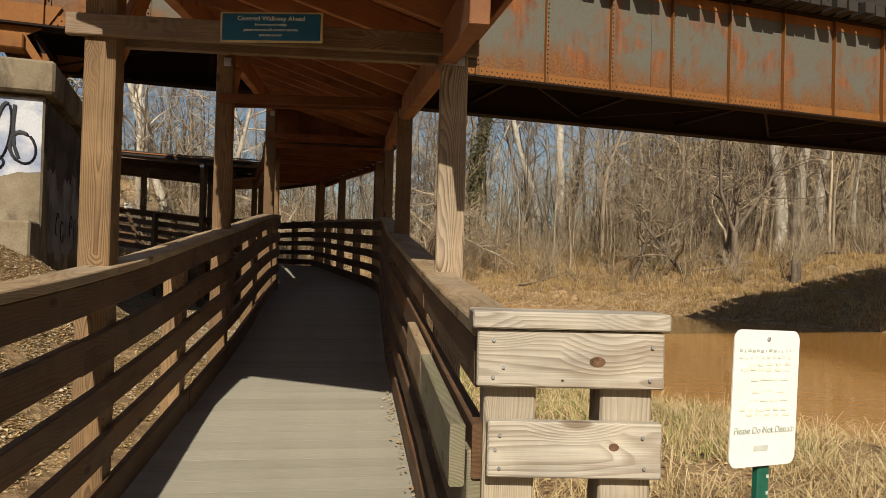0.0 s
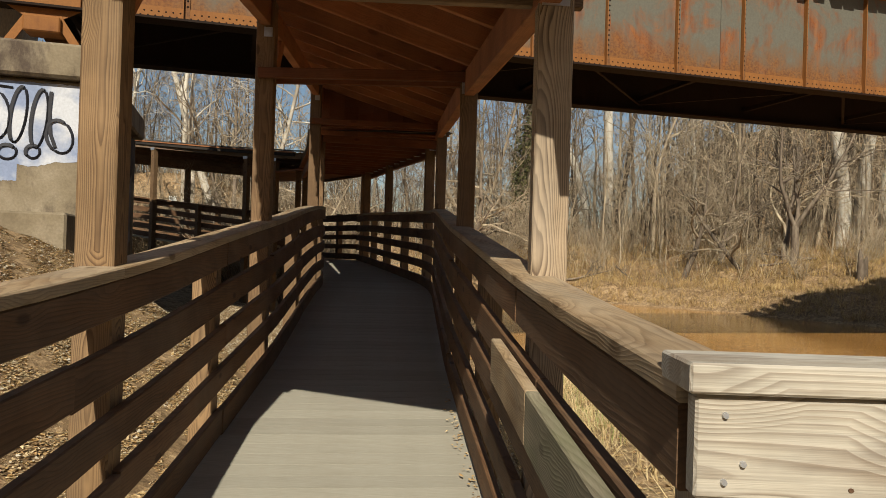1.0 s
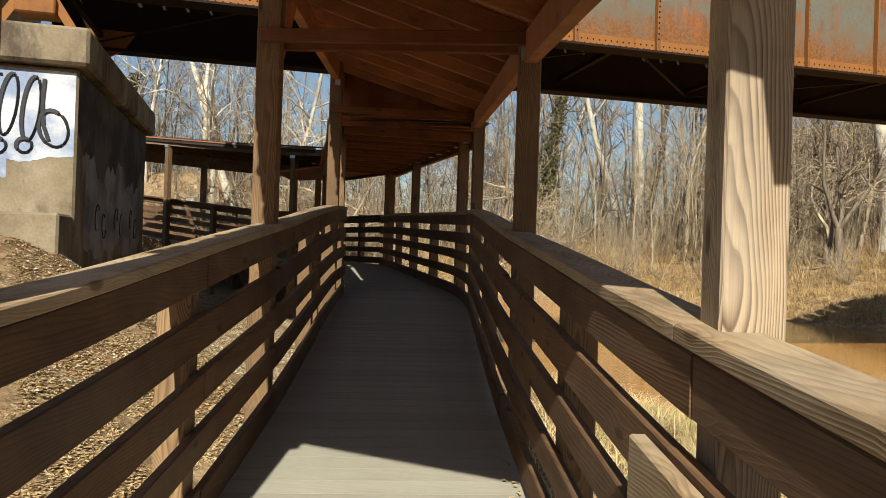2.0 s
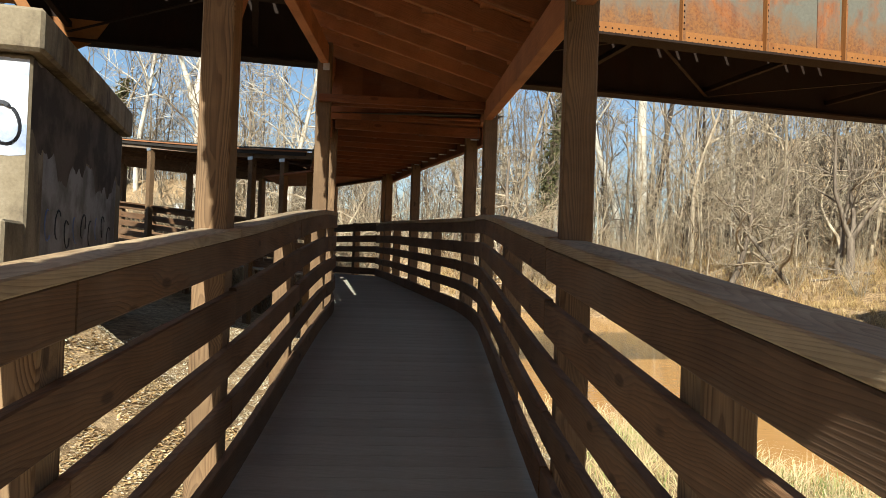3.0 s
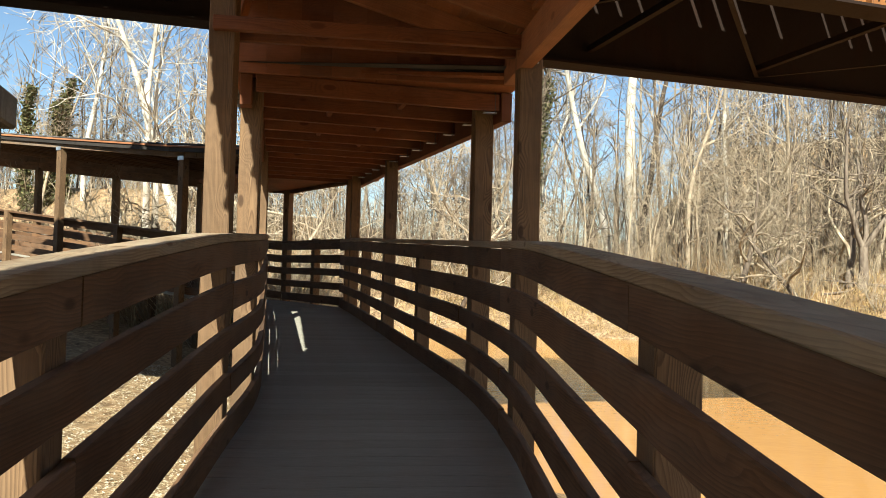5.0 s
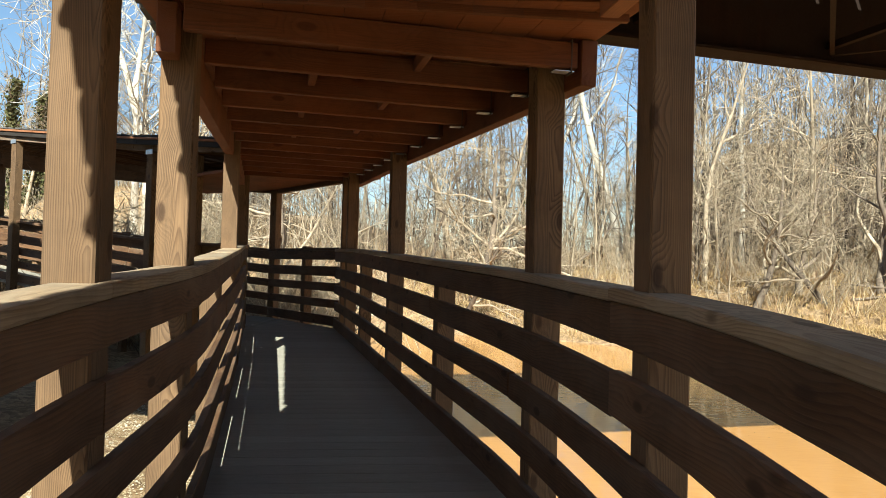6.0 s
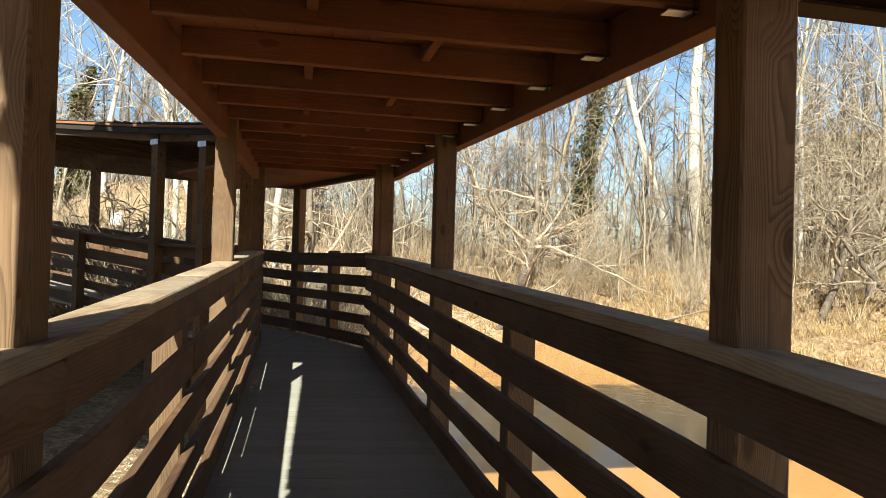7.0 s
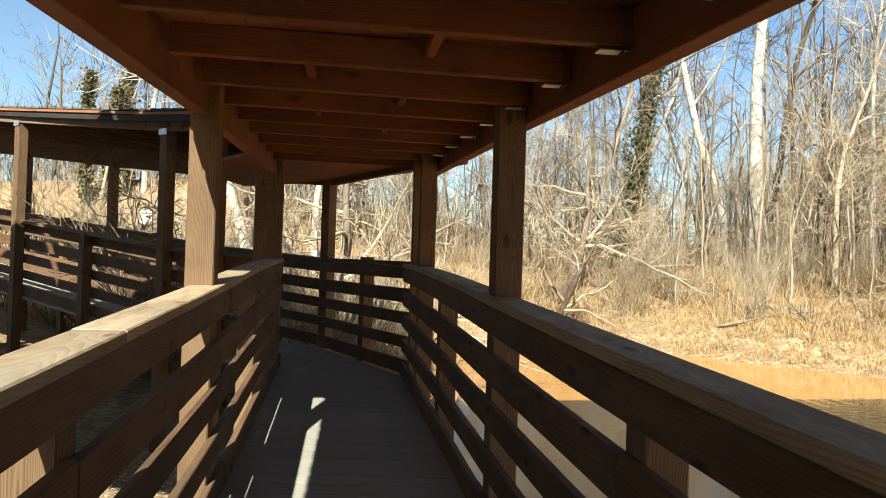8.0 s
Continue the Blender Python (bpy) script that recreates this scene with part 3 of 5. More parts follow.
for sx, sz, ra, rb in ((0.385, -0.118, 0.020, 0.013), (0.43, -0.325, 0.013, 0.010), (0.30, -0.165, 0.004, 0.003)):
    bm = bmesh.new()
    bmesh.ops.create_cone(bm, cap_ends=True, segments=20, radius1=1.0, radius2=0.9, depth=1.0)
    bmesh.ops.scale(bm, vec=(ra, rb, 0.0016), verts=bm.verts)
    part("knot", bm, KNOT, end_panel, "dark brown wood knot", m=pose(sx, PZ - 0.0545 + 0.0326 * (sx - 0.1), ez + CAP + sz, 90, 0, 1.9))
# weathered grab rail on the inside near the start
grab = thing("grab_rail", (0.0, 2.6, ez), "grey-green weathered grab board on the railing", "railing")
rail_board("grab_board", rx, 1.88, 2.86, 1, -0.052, 0.040, 0.69, 0.85, WOOD_MOSS, grab)
rail_board("grab_board", rx, 2.87, 3.62, 1, -0.052, 0.040, 0.69, 0.85, WOOD_CAP, grab)
part("spacer_block", block(0.05, 0.09, 0.16, WOOD_MOSS), WOOD_MOSS, grab, m=pose(rx(1.95) + 0.02, 1.93, dz(1.95) + 0.70, 0, 0, 8))

# ---- roofed part by the bridge ----
roof_a = thing("walkway_roof", (lx(6), 6, dz(6) + 2.7), "brown timber lean-to roof with ribbed metal sheeting", "roof", "walkway roofs")
TALL_L, TALL_R = (3.31, 6.17, 10.18), (3.488, 6.20, 10.46)
LO_R, LO_L = 2.25, 2.74          # underside of the rafters over the deck, river side and land side


def edge_l(y, out=0.0):
    return lx(y) - 0.105 - out


def edge_r(y, out=0.0):
    return rx(y) + 0.105 + out


for y in TALL_L:
    x = edge_l(y)
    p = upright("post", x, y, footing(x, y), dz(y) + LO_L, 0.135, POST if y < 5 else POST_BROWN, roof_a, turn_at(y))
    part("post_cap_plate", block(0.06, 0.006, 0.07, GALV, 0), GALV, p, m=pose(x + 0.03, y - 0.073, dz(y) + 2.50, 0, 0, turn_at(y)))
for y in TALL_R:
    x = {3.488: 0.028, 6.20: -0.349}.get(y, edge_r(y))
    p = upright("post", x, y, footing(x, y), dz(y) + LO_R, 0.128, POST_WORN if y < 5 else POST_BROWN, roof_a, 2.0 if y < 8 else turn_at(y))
    part("post_cap_plate", block(0.10, 0.006, 0.09, GALV, 0), GALV, p, m=pose(x, y - 0.072, dz(y) + 2.12, 0, 0, turn_at(y)))
YA, YB = 2.6, 10.95
for a, b in ((YA, 6.2), (6.2, YB)):
    bar("eaves_beam", (edge_l(a, 0.0), a, dz(a) + LO_L - 0.09), (edge_l(b, 0.0), b, dz(b) + LO_L - 0.09), 0.075, 0.18, BEAM, roof_a)
    bar("eaves_beam", (edge_r(a, 0.0), a, dz(a) + LO_R - 0.09), (edge_r(b, 0.0), b, dz(b) + LO_R - 0.09), 0.075, 0.18, BEAM, roof_a)
for (yl, yr) in zip(TALL_L, TALL_R):
    z = dz(yl) + 2.195 - (0.02 if yl < 4 else 0)
    for off in (-0.09, 0.09):
        end = 0.13 if yl < 4 else 0.03
        # tie beams past the first take the shade-darkened timber
        bar("tie_beam", (edge_l(yl) - end, yl + off, z), (edge_r(yr) + end, yr + off, z), 0.04, 0.095 if yl < 4 else 0.075, TIEBEAM if yl < 4 else BEAM_SHADED, roof_a)
n = 14
for i in range(n):
    y = YA + 0.06 + (YB - YA - 0.12) * i / (n - 1)
    a, b = Vector((edge_l(y, 0.17), y - 0.12, dz(y) + LO_L + 0.142)), Vector((edge_r(y, 0.10), y + 0.12, dz(y) + LO_R + 0.035))
    bar("rafter", a, b, 0.04, 0.14, BEAM, roof_a)
for f in (0.02, 0.2, 0.4, 0.6, 0.8, 0.98):
    for a, b in ((YA, 6.2), (6.2, YB)):
        p, q = [Vector((edge_l(t, 0.17), t, dz(t) + LO_L + 0.237)).lerp(Vector((edge_r(t, 0.10), t, dz(t) + LO_R + 0.13)), f) for t in (a, b)]
        bar("batten", p, q, 0.09, 0.036, BEAM, roof_a, roll=-0.0)


def ribbed(corner, u, v, pitch=0.23, rib=0.028, mat=ROOFMETAL):
    """A sheet from corner spanned by u and v, with ribs that run along v."""
    corner, u, v = Vector(corner), Vector(u), Vector(v)
    up = u.cross(v).normalized()
    if up.z < 0:
        up = -up
    k = max(1, round(u.length / pitch))
    prof = []
    for i in range(k):
        for f, h in ((0.0, 0), (0.38, 0), (0.44, rib), (0.56, rib), (0.62, 0)):
            prof.append(((i + f) / k, h))
    prof.append((1.0, 0))
    verts = []
    for f, h in prof:
        verts += [corner + u * f + up * h, corner + u * f + v + up * h]
    for f, h in prof:
        verts += [corner + u * f + up * (h - 0.004), corner + u * f + v + up * (h - 0.004)]
    m = len(prof)
    faces = []
    for i in range(m - 1):
        faces.append((2 * i, 2 * i + 1, 2 * i + 3, 2 * i + 2))
        faces.append((2 * m + 2 * i, 2 * m + 2 * i + 2, 2 * m + 2 * i + 3, 2 * m + 2 * i + 1))
    return mesh_of("sheet", verts, faces, mat)


for a, b in ((YA - 0.15, 4.8), (4.8, 6.9), (6.9, 9.0), (9.0, YB + 0.1)):
    c = Vector((edge_l(a, 0.21), a, dz(a) + LO_L + 0.287))
    u = Vector((edge_l(b, 0.21), b, dz(b) + LO_L + 0.287)) - c
    v = Vector((edge_r(a, 0.17), a, dz(a) + LO_R + 0.15)) - c
    part("roof_sheet", ribbed(c, u, v), ROOFMETAL, roof_a, "dark ribbed metal sheet")
# board closing the front of the roof
bar("barge_board", (edge_l(YA, 0.13), YA - 0.13, dz(YA) + LO_L + 0.15), (edge_r(YA, 0.12), YA + 0.06, dz(YA) + LO_R + 0.05), 0.03, 0.19, WOOD, roof_a)
for (yl, side) in ((3.31, 1), (6.2, 1), (10.15, 1)):
    bar("knee_brace", (edge_l(yl) , yl + 0.08, dz(yl) + 2.05), (edge_l(yl + 0.55), yl + 0.62, dz(yl + 0.6) + LO_L - 0.14), 0.04, 0.13, BEAM, roof_a)
for a, b in ((YA, 4.8), (4.8, 6.9), (6.9, 9.0), (9.0, YB)):
    bar("fascia_board", (edge_r(a, 0.12), a, dz(a) + LO_R + 0.03), (edge_r(b, 0.12), b, dz(b) + LO_R + 0.03), 0.03, 0.20, BEAM, roof_a)

# boards closing the step between the two roofs
for i in range(9):
    f0, f1 = i / 9, (i + 1) / 9
    ya_ = 10.98
    a, b = Vector((edge_l(ya_, 0.06), ya_ - 0.12, 0)), Vector((edge_r(ya_, 0.1), ya_ + 0.12, 0))
    c = a.lerp(b, (f0 + f1) / 2)
    top = dz(ya_) + LO_L + 0.20 + (LO_R - LO_L - 0.17) * (f0 + f1) / 2
    low = dz(ya_) + 2.10
    part("closing_board", block((b - a).length / 9 + 0.01, 0.025 + 0.004 * (i % 2), top - low, BEAM_SHADED, 0.003), BEAM_SHADED, roof_a, m=pose(c.x, c.y, (top + low) / 2, 0, 0, 8))

# ---- second roof, towards the landing ----
roof_b = thing("walkway_roof", (lx(14), 14, dz(14) + 2.2), "red-brown flat timber roof on square posts", "roof", "walkway roofs")
BZ = 1.93
for y in (11.2, 14.67):
    x = edge_l(y)
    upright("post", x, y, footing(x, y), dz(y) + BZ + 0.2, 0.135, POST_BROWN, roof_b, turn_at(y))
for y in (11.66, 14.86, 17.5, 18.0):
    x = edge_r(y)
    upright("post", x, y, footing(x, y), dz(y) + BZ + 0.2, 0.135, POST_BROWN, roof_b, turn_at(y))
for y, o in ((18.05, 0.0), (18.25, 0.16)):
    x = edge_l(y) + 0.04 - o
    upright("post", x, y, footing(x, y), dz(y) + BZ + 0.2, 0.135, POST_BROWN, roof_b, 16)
for a, b in ((11.0, 14.7), (14.7, 18.4)):
    bar("eaves_beam", (edge_l(a, 0.02), a, dz(a) + BZ + 0.1), (edge_l(b, 0.02), b, dz(b) + BZ + 0.1), 0.075, 0.2, BEAM_SHADED, roof_b)
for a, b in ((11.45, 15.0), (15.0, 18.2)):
    bar("eaves_beam", (edge_r(a, 0.11), a, dz(a) + BZ + 0.09), (edge_r(b, 0.11), b, dz(b) + BZ + 0.09), 0.075, 0.2, BEAM_SHADED, roof_b)
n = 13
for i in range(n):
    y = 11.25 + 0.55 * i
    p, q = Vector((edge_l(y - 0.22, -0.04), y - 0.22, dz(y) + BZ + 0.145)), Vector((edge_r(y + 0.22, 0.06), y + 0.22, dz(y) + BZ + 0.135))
    bar("joist", p + Vector((0, 0, -0.005)), q + Vector((0, 0, -0.005)), 0.042, 0.115, BEAM_SHADED, roof_b)
    # upright plate darkened as unlit; the galvanised bottom plate keeps its glint
    part("joist_hanger", block(0.005, 0.055, 0.15, UNLIT_STEEL, 0), UNLIT_STEEL, roof_b, m=pose(q.x - 0.03, q.y - 0.005, q.z - 0.01, 0, 0, 16))
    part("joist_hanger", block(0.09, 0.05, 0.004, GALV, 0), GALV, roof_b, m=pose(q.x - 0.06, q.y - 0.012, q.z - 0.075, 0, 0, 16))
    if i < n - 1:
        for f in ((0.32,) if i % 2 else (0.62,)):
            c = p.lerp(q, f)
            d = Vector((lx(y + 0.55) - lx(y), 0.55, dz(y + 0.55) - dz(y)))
            bar("blocking", c + Vector((0, 0, 0.02)), c + d + Vector((0, 0, 0.02)), 0.04, 0.06, BEAM_SHADED, roof_b)


def sheathing(parent, ya, yb, zl, zr, out, out_l, mat):
    """Roof boards laid along the walkway, all in one mesh."""
    verts, faces = [], []
    n = 12
    rows = max(2, int((yb - ya) / 0.6))
    for k in range(n):
        f0, f1 = k / n + 0.0008, (k + 1) / n - 0.0008
        base = len(verts)
        for i in range(rows + 1):
            y = ya + (yb - ya) * i / rows
            a, b = Vector((edge_l(y, out_l), y, dz(y) + zl)), Vector((edge_r(y, out), y, dz(y) + zr))
            for f, t in ((f0, 0), (f1, 0), (f1, 0.02), (f0, 0.02)):
                p = a.lerp(b, f)
                verts.append((p.x, p.y, p.z + t))
        for i in range(rows):
            for j in range(4):
                faces.append((base + i * 4 + j, base + i * 4 + (j + 1) % 4, base + i * 4 + 4 + (j + 1) % 4, base + i * 4 + 4 + j))
        faces += [(base, base + 3, base + 2, base + 1), tuple(base + rows * 4 + j for j in range(4))]
    return part("sheathing", mesh_of("sheathing", verts, faces, mat), mat, parent)


sheathing(roof_b, 10.95, 18.5, BZ + 0.205, BZ + 0.195, 0.15, 0.135, SHEATH_SHADED)
sheathing(roof_a, YA, YB, LO_L + 0.215, LO_R + 0.108, 0.10, 0.17, SHEATH)
for a, b in ((10.85, 13.4), (13.4, 16.0), (16.0, 18.6)):
    c = Vector((edge_l(a, 0.165), a, dz(a) + BZ + 0.245))
    u = Vector((edge_l(b, 0.165), b, dz(b) + BZ + 0.245)) - c
    v = Vector((edge_r(a, 0.19), a, dz(a) + BZ + 0.235)) - c
    part("roof_sheet", ribbed(c, u, v), ROOFMETAL, roof_b, "dark ribbed metal sheet")

gutter = thing("gutter", (edge_r(11.8, 0.2), 11.8, dz(11.8) + BZ + 0.3), "short white half-round gutter end on the eave", "gutter")
gv, gf = [], []
for k, y in enumerate((11.62, 12.3)):
    for rad in (0.075, 0.071):
        for i in range(9):
            t = math.pi * i / 8
            gv.append((edge_r(y, 0.17) + rad * math.cos(t), y, dz(y) + BZ + 0.33 - rad * math.sin(t)))
for i in range(8):
    gf += [(i, i + 1, 19 + i, 18 + i), (9 + i, 27 + i, 28 + i, 10 + i), (i, 9 + i, 10 + i, i + 1)]
gf.append(tuple(range(9)))
part("trough", mesh_of("trough", gv, gf, WHITE), WHITE, gutter)

# ---- landing and the upper ramp that turns back to the land ----
FARSIDE = [(-3.2, 18.3), (-4.72, 20.22), (-6.9, 21.5), (-9.48, 23.0), (-12.0, 24.1), (-17.0, 26.4)]
NEARSIDE = [(-4.5, 18.3), (-6.26, 19.4), (-9.43, 21.0), (-12.6, 22.5), (-17.6, 24.9)]


def ramp_z(x):
    return 1.105 + max(0.0, -x - 5.6) * 0.105


landing = thing("landing_deck", (-4.6, 19.0, 1.0), "grey-tan composite boards of landing and upper ramp", "deck", kind="structure")
def lerp2(line, t):
    i = min(int(t), len(line) - 2)
    f = t - i
    (a, b), (c, d) = line[i], line[i + 1]
    return Vector((a + (c - a) * f, b + (d - b) * f, 0))


NS = [(-3.9, 17.9)] + NEARSIDE
k = 0.0
while k < 4.9:
    q = []
    for t in (k, min(k + 0.055, 4.999)):
        a, b = lerp2(NS, t), lerp2(FARSIDE, t)
        q += [Vector((a.x, a.y, ramp_z(a.x))), Vector((b.x, b.y, ramp_z(a.x)))]
    c = sum(q, Vector()) / 4
    q = [v - c for v in q]
    lo = [v - Vector((0, 0, 0.03)) for v in q]
    part("plank", mesh_of("plank", q + lo, [(0, 1, 3, 2), (4, 6, 7, 5), (0, 4, 5, 1), (2, 3, 7, 6), (0, 2, 6, 4), (1, 5, 7, 3)], DECK), DECK, landing, m=Matrix.Translation(c))
    k += 0.058

end_rail = thing("railing", (-4.6, 19.7, 1.06), "dark brown timber railing closing the landing", "railing", "walkway railings")
upper_far = thing("railing", (-9.5, 23, 1.5), "sunlit brown timber railing of the upper ramp", "railing", "walkway railings")
upper_near = thing("railing", (-8, 20.2, 1.4), "dark brown timber railing of the upper ramp", "railing", "walkway railings")


def straight_rail(parent, line, z_of, out, mat=WOOD, posts=0.125, end=0.0):
    for (a, b) in zip(line, line[1:]):
        pa, pb = Vector((*a, z_of(a[0]))), Vector((*b, z_of(b[0])))
        d = (pb - pa).normalized()
        nrm = Vector((d.y, -d.x, 0)).normalized() * out
        for lo, hi in BOARDS:
            bar("rail_board", pa + Vector((0, 0, (lo + hi) / 2)), pb + Vector((0, 0, (lo + hi) / 2)), 0.038, hi - lo, mat, parent)
        bar("rail_cap", pa + nrm * 0.04 + Vector((0, 0, CAP - 0.02)), pb + nrm * 0.04 + Vector((0, 0, CAP - 0.02)), 0.16, 0.04, mat, parent)
        for f in (0.5,):
            c = pa.lerp(pb, f) + nrm * 0.085
            upright("rail_post", c.x, c.y, footing(c.x, c.y), c.z + CAP + 0.03 * (out > 0), posts, POST_BROWN, parent, math.degrees(math.atan2(d.y, d.x)))


straight_rail(end_rail, FARSIDE[:2], ramp_z, 1)
straight_rail(upper_far, FARSIDE[1:], ramp_z, 1)
straight_rail(upper_near, NEARSIDE, ramp_z, -1)
roof_c = thing("ramp_roof", (-8, 20.5, 3.4), "dark timber and ribbed metal roof over the upper ramp", "roof", "walkway roofs")


def ramp_top(x):
    return 3.50 + max(0.0, -x - 5.0) * 0.120


for (x, y) in NEARSIDE[1:] + [(-5.35, 18.82)]:
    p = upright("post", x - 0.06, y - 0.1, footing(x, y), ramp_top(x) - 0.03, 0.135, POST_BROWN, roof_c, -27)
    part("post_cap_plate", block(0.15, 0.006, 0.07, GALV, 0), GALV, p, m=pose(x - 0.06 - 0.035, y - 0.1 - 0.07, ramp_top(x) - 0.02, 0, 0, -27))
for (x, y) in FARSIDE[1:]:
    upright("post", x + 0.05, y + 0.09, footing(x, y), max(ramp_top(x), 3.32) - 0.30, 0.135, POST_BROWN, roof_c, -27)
for i, (a, b) in enumerate(zip(NEARSIDE, NEARSIDE[1:])):
    o = Vector((-0.05, -0.12, 0))
    bar("eaves_beam", Vector((*a, ramp_top(a[0]) + 0.045)) + o, Vector((*b, ramp_top(b[0]) + 0.045)) + o, 0.075, 0.11, TIEBEAM, roof_c)
FAR_TOP = [max(ramp_top(x), 3.32) for x, _ in FARSIDE]
for i, (a, b) in enumerate(zip(FARSIDE[:-1], FARSIDE[1:])):
    o = Vector((0.05, 0.12, 0))
    za, zb = FAR_TOP[i] - 0.26, FAR_TOP[i + 1] - 0.26
    bar("eaves_beam", Vector((*a, za)) + o, Vector((*b, zb)) + o, 0.075, 0.2, WOOD, roof_c)
    bar("fascia_board", Vector((*a, za + 0.235)) + o, Vector((*b, zb + 0.235)) + o, 0.03, 0.27, WOOD, roof_c)
for j, ((a, b), (c, d)) in enumerate(zip(zip(NEARSIDE, NEARSIDE[1:]), zip(FARSIDE, FARSIDE[1:]))):
    for k in range(6):
        f = (k + 0.5) / 6
        p = Vector((*a, 0)).lerp(Vector((*b, 0)), f)
        q = Vector((*c, 0)).lerp(Vector((*d, 0)), f)
        p.z, q.z = ramp_top(p.x) + 0.07, FAR_TOP[j] + (FAR_TOP[j + 1] - FAR_TOP[j]) * f + 0.02
        w = (p - q).normalized() * 0.2
        bar("rafter", p + w, q - w, 0.04, 0.13, WOOD, roof_c)
    na, nb = Vector((*a, ramp_top(a[0]) + 0.18)), Vector((*b, ramp_top(b[0]) + 0.18))
    fa, fb = Vector((*c, FAR_TOP[j] + 0.13)), Vector((*d, FAR_TOP[j + 1] + 0.13))
    wa, wb = (na - fa).normalized() * 0.36, (nb - fb).normalized() * 0.36
    part("roof_sheet", ribbed(na + wa, nb - na + (wb - wa), fa - na - wa * 2), ROOFMETAL, roof_c, "dark ribbed metal sheet")
    drop = Vector((0, 0, 0.07))
    bar("fascia_board", na + wa * 0.93 - drop, nb + wb * 0.93 - drop, 0.03, 0.11, TIE, roof_c, "dark weathered fascia board")
    for f in (0.0, 0.25, 0.5, 0.75, 1.0):
        bar("batten", (na + wa * 0.9).lerp(fa - wa * 0.9, f) - Vector((0, 0, 0.03)), (nb + wb * 0.9).lerp(fb - wb * 0.9, f) - Vector((0, 0, 0.03)), 0.09, 0.034, BEAM, roof_c)
# roof boards over the landing
land_roof = [(-4.4, 17.7), (-2.9, 17.4), (-2.7, 18.5), (-4.4, 20.3), (-6.2, 21.2), (-6.0, 19.2)]
vs = [(x, y, 3.20) for x, y in land_roof] + [(x, y, 3.24) for x, y in land_roof]
part("sheathing", mesh_of("landing roof", vs, [(5, 4, 3, 2, 1, 0), (6, 7, 8, 9, 10, 11)] + [(i, (i + 1) % 6, 6 + (i + 1) % 6, 6 + i) for i in range(6)], SHEATH_SHADED), SHEATH_SHADED, roof_c)

# ---- railway bridge ----
YAW = 19.0
G = Vector((math.cos(radians(YAW)), math.sin(radians(YAW)), 0))
N = Vector((-G.y, G.x, 0))
P0 = Vector((0, 13.7, 0))
FOOT, TOP = 4.80, 7.02
S0, S1 = -3.4, 62.0


def gp(s, off, z):
    return P0 + G * (s - P0.dot(G)) + N * off + Vector((0, 0, z))


bridge = thing("railway_bridge", gp(0, 1.6, FOOT), "rusting riveted steel plate girder railway bridge", "bridge")
yawed = Matrix.Rotation(radians(YAW), 4, "Z")
RV = []
for s in [S0 + 0.5 + 0.105 * i for i in range(150)]:
    RV += [(s, -0.026, FOOT + 0.065), (s + 0.05, -0.026, FOOT + 0.135)]
for off, near in ((0.0, True), (3.2, False)):
    sgn = -1 if near else 1
    # the far web and its parts take the shade-darkened rust
    web = part("girder_web", block(S1 - S0, 0.02, TOP - FOOT, RUST if near else RUST_SHADED, 0), RUST, bridge, "grey paint flaking to red rust" if near else "rusted steel with shade in its colour", Matrix.Translation(gp((S0 + S1) / 2, off, (FOOT + TOP) / 2)) @ yawed)
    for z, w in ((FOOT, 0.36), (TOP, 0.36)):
        part("flange_plate", block(S1 - S0, w, 0.035, RUST_SHADED, 0), RUST_SHADED, web, m=Matrix.Translation(gp((S0 + S1) / 2, off, z)) @ yawed)
        part("flange_angle", block(S1 - S0, 0.03, 0.20, RUST_EDGE if near else RUST_SHADED, 0), RUST_EDGE, web, m=Matrix.Translation(gp((S0 + S1) / 2, off + sgn * 0.012, z + (0.115 if z == FOOT else -0.115))) @ yawed)
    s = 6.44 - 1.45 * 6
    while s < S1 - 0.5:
        part("stiffener", block(0.014, 0.10, TOP - FOOT - 0.05, RUST_EDGE if near else RUST_SHADED, 0), RUST_EDGE, web, m=Matrix.Translation(gp(s, off + sgn * 0.06, (FOOT + TOP) / 2)) @ yawed)
        part("stiffener", block(0.09, 0.014, TOP - FOOT - 0.05, RUST if near else RUST_SHADED, 0), RUST, web, m=Matrix.Translation(gp(s + 0.05, off + sgn * 0.030, (FOOT + TOP) / 2)) @ yawed)
        if near and s < 20:
            for i in range(22):
                RV.append((s + 0.06, -0.042, FOOT + 0.25 + i * 0.09))
        s += 1.45
verts, faces = [], []
for s, off, z in RV:
    c, b = gp(s, off, z), len(verts)
    for k in range(6):
        t = k * math.pi / 3
        verts.append(c + G * (0.017 * math.cos(t)) + Vector((0, 0, 0.017 * math.sin(t))))
    verts.append(c - N * 0.013)
    faces += [(b + k, b + (k + 1) % 6, b + 6) for k in range(6)]
part("rivets", mesh_of("rivets", verts, faces, RUST_SHADED), RUST_SHADED, bridge, "round rivet heads", kind="stuff")
# splice plate with rows of rivets
part("splice_plate", block(0.42, 0.012, TOP - FOOT - 0.4, RUST, 0), RUST, bridge, m=Matrix.Translation(gp(9.34 - 0.26, -0.017, (FOOT + TOP) / 2)) @ yawed)
s = S0 + 0.8
i = 0
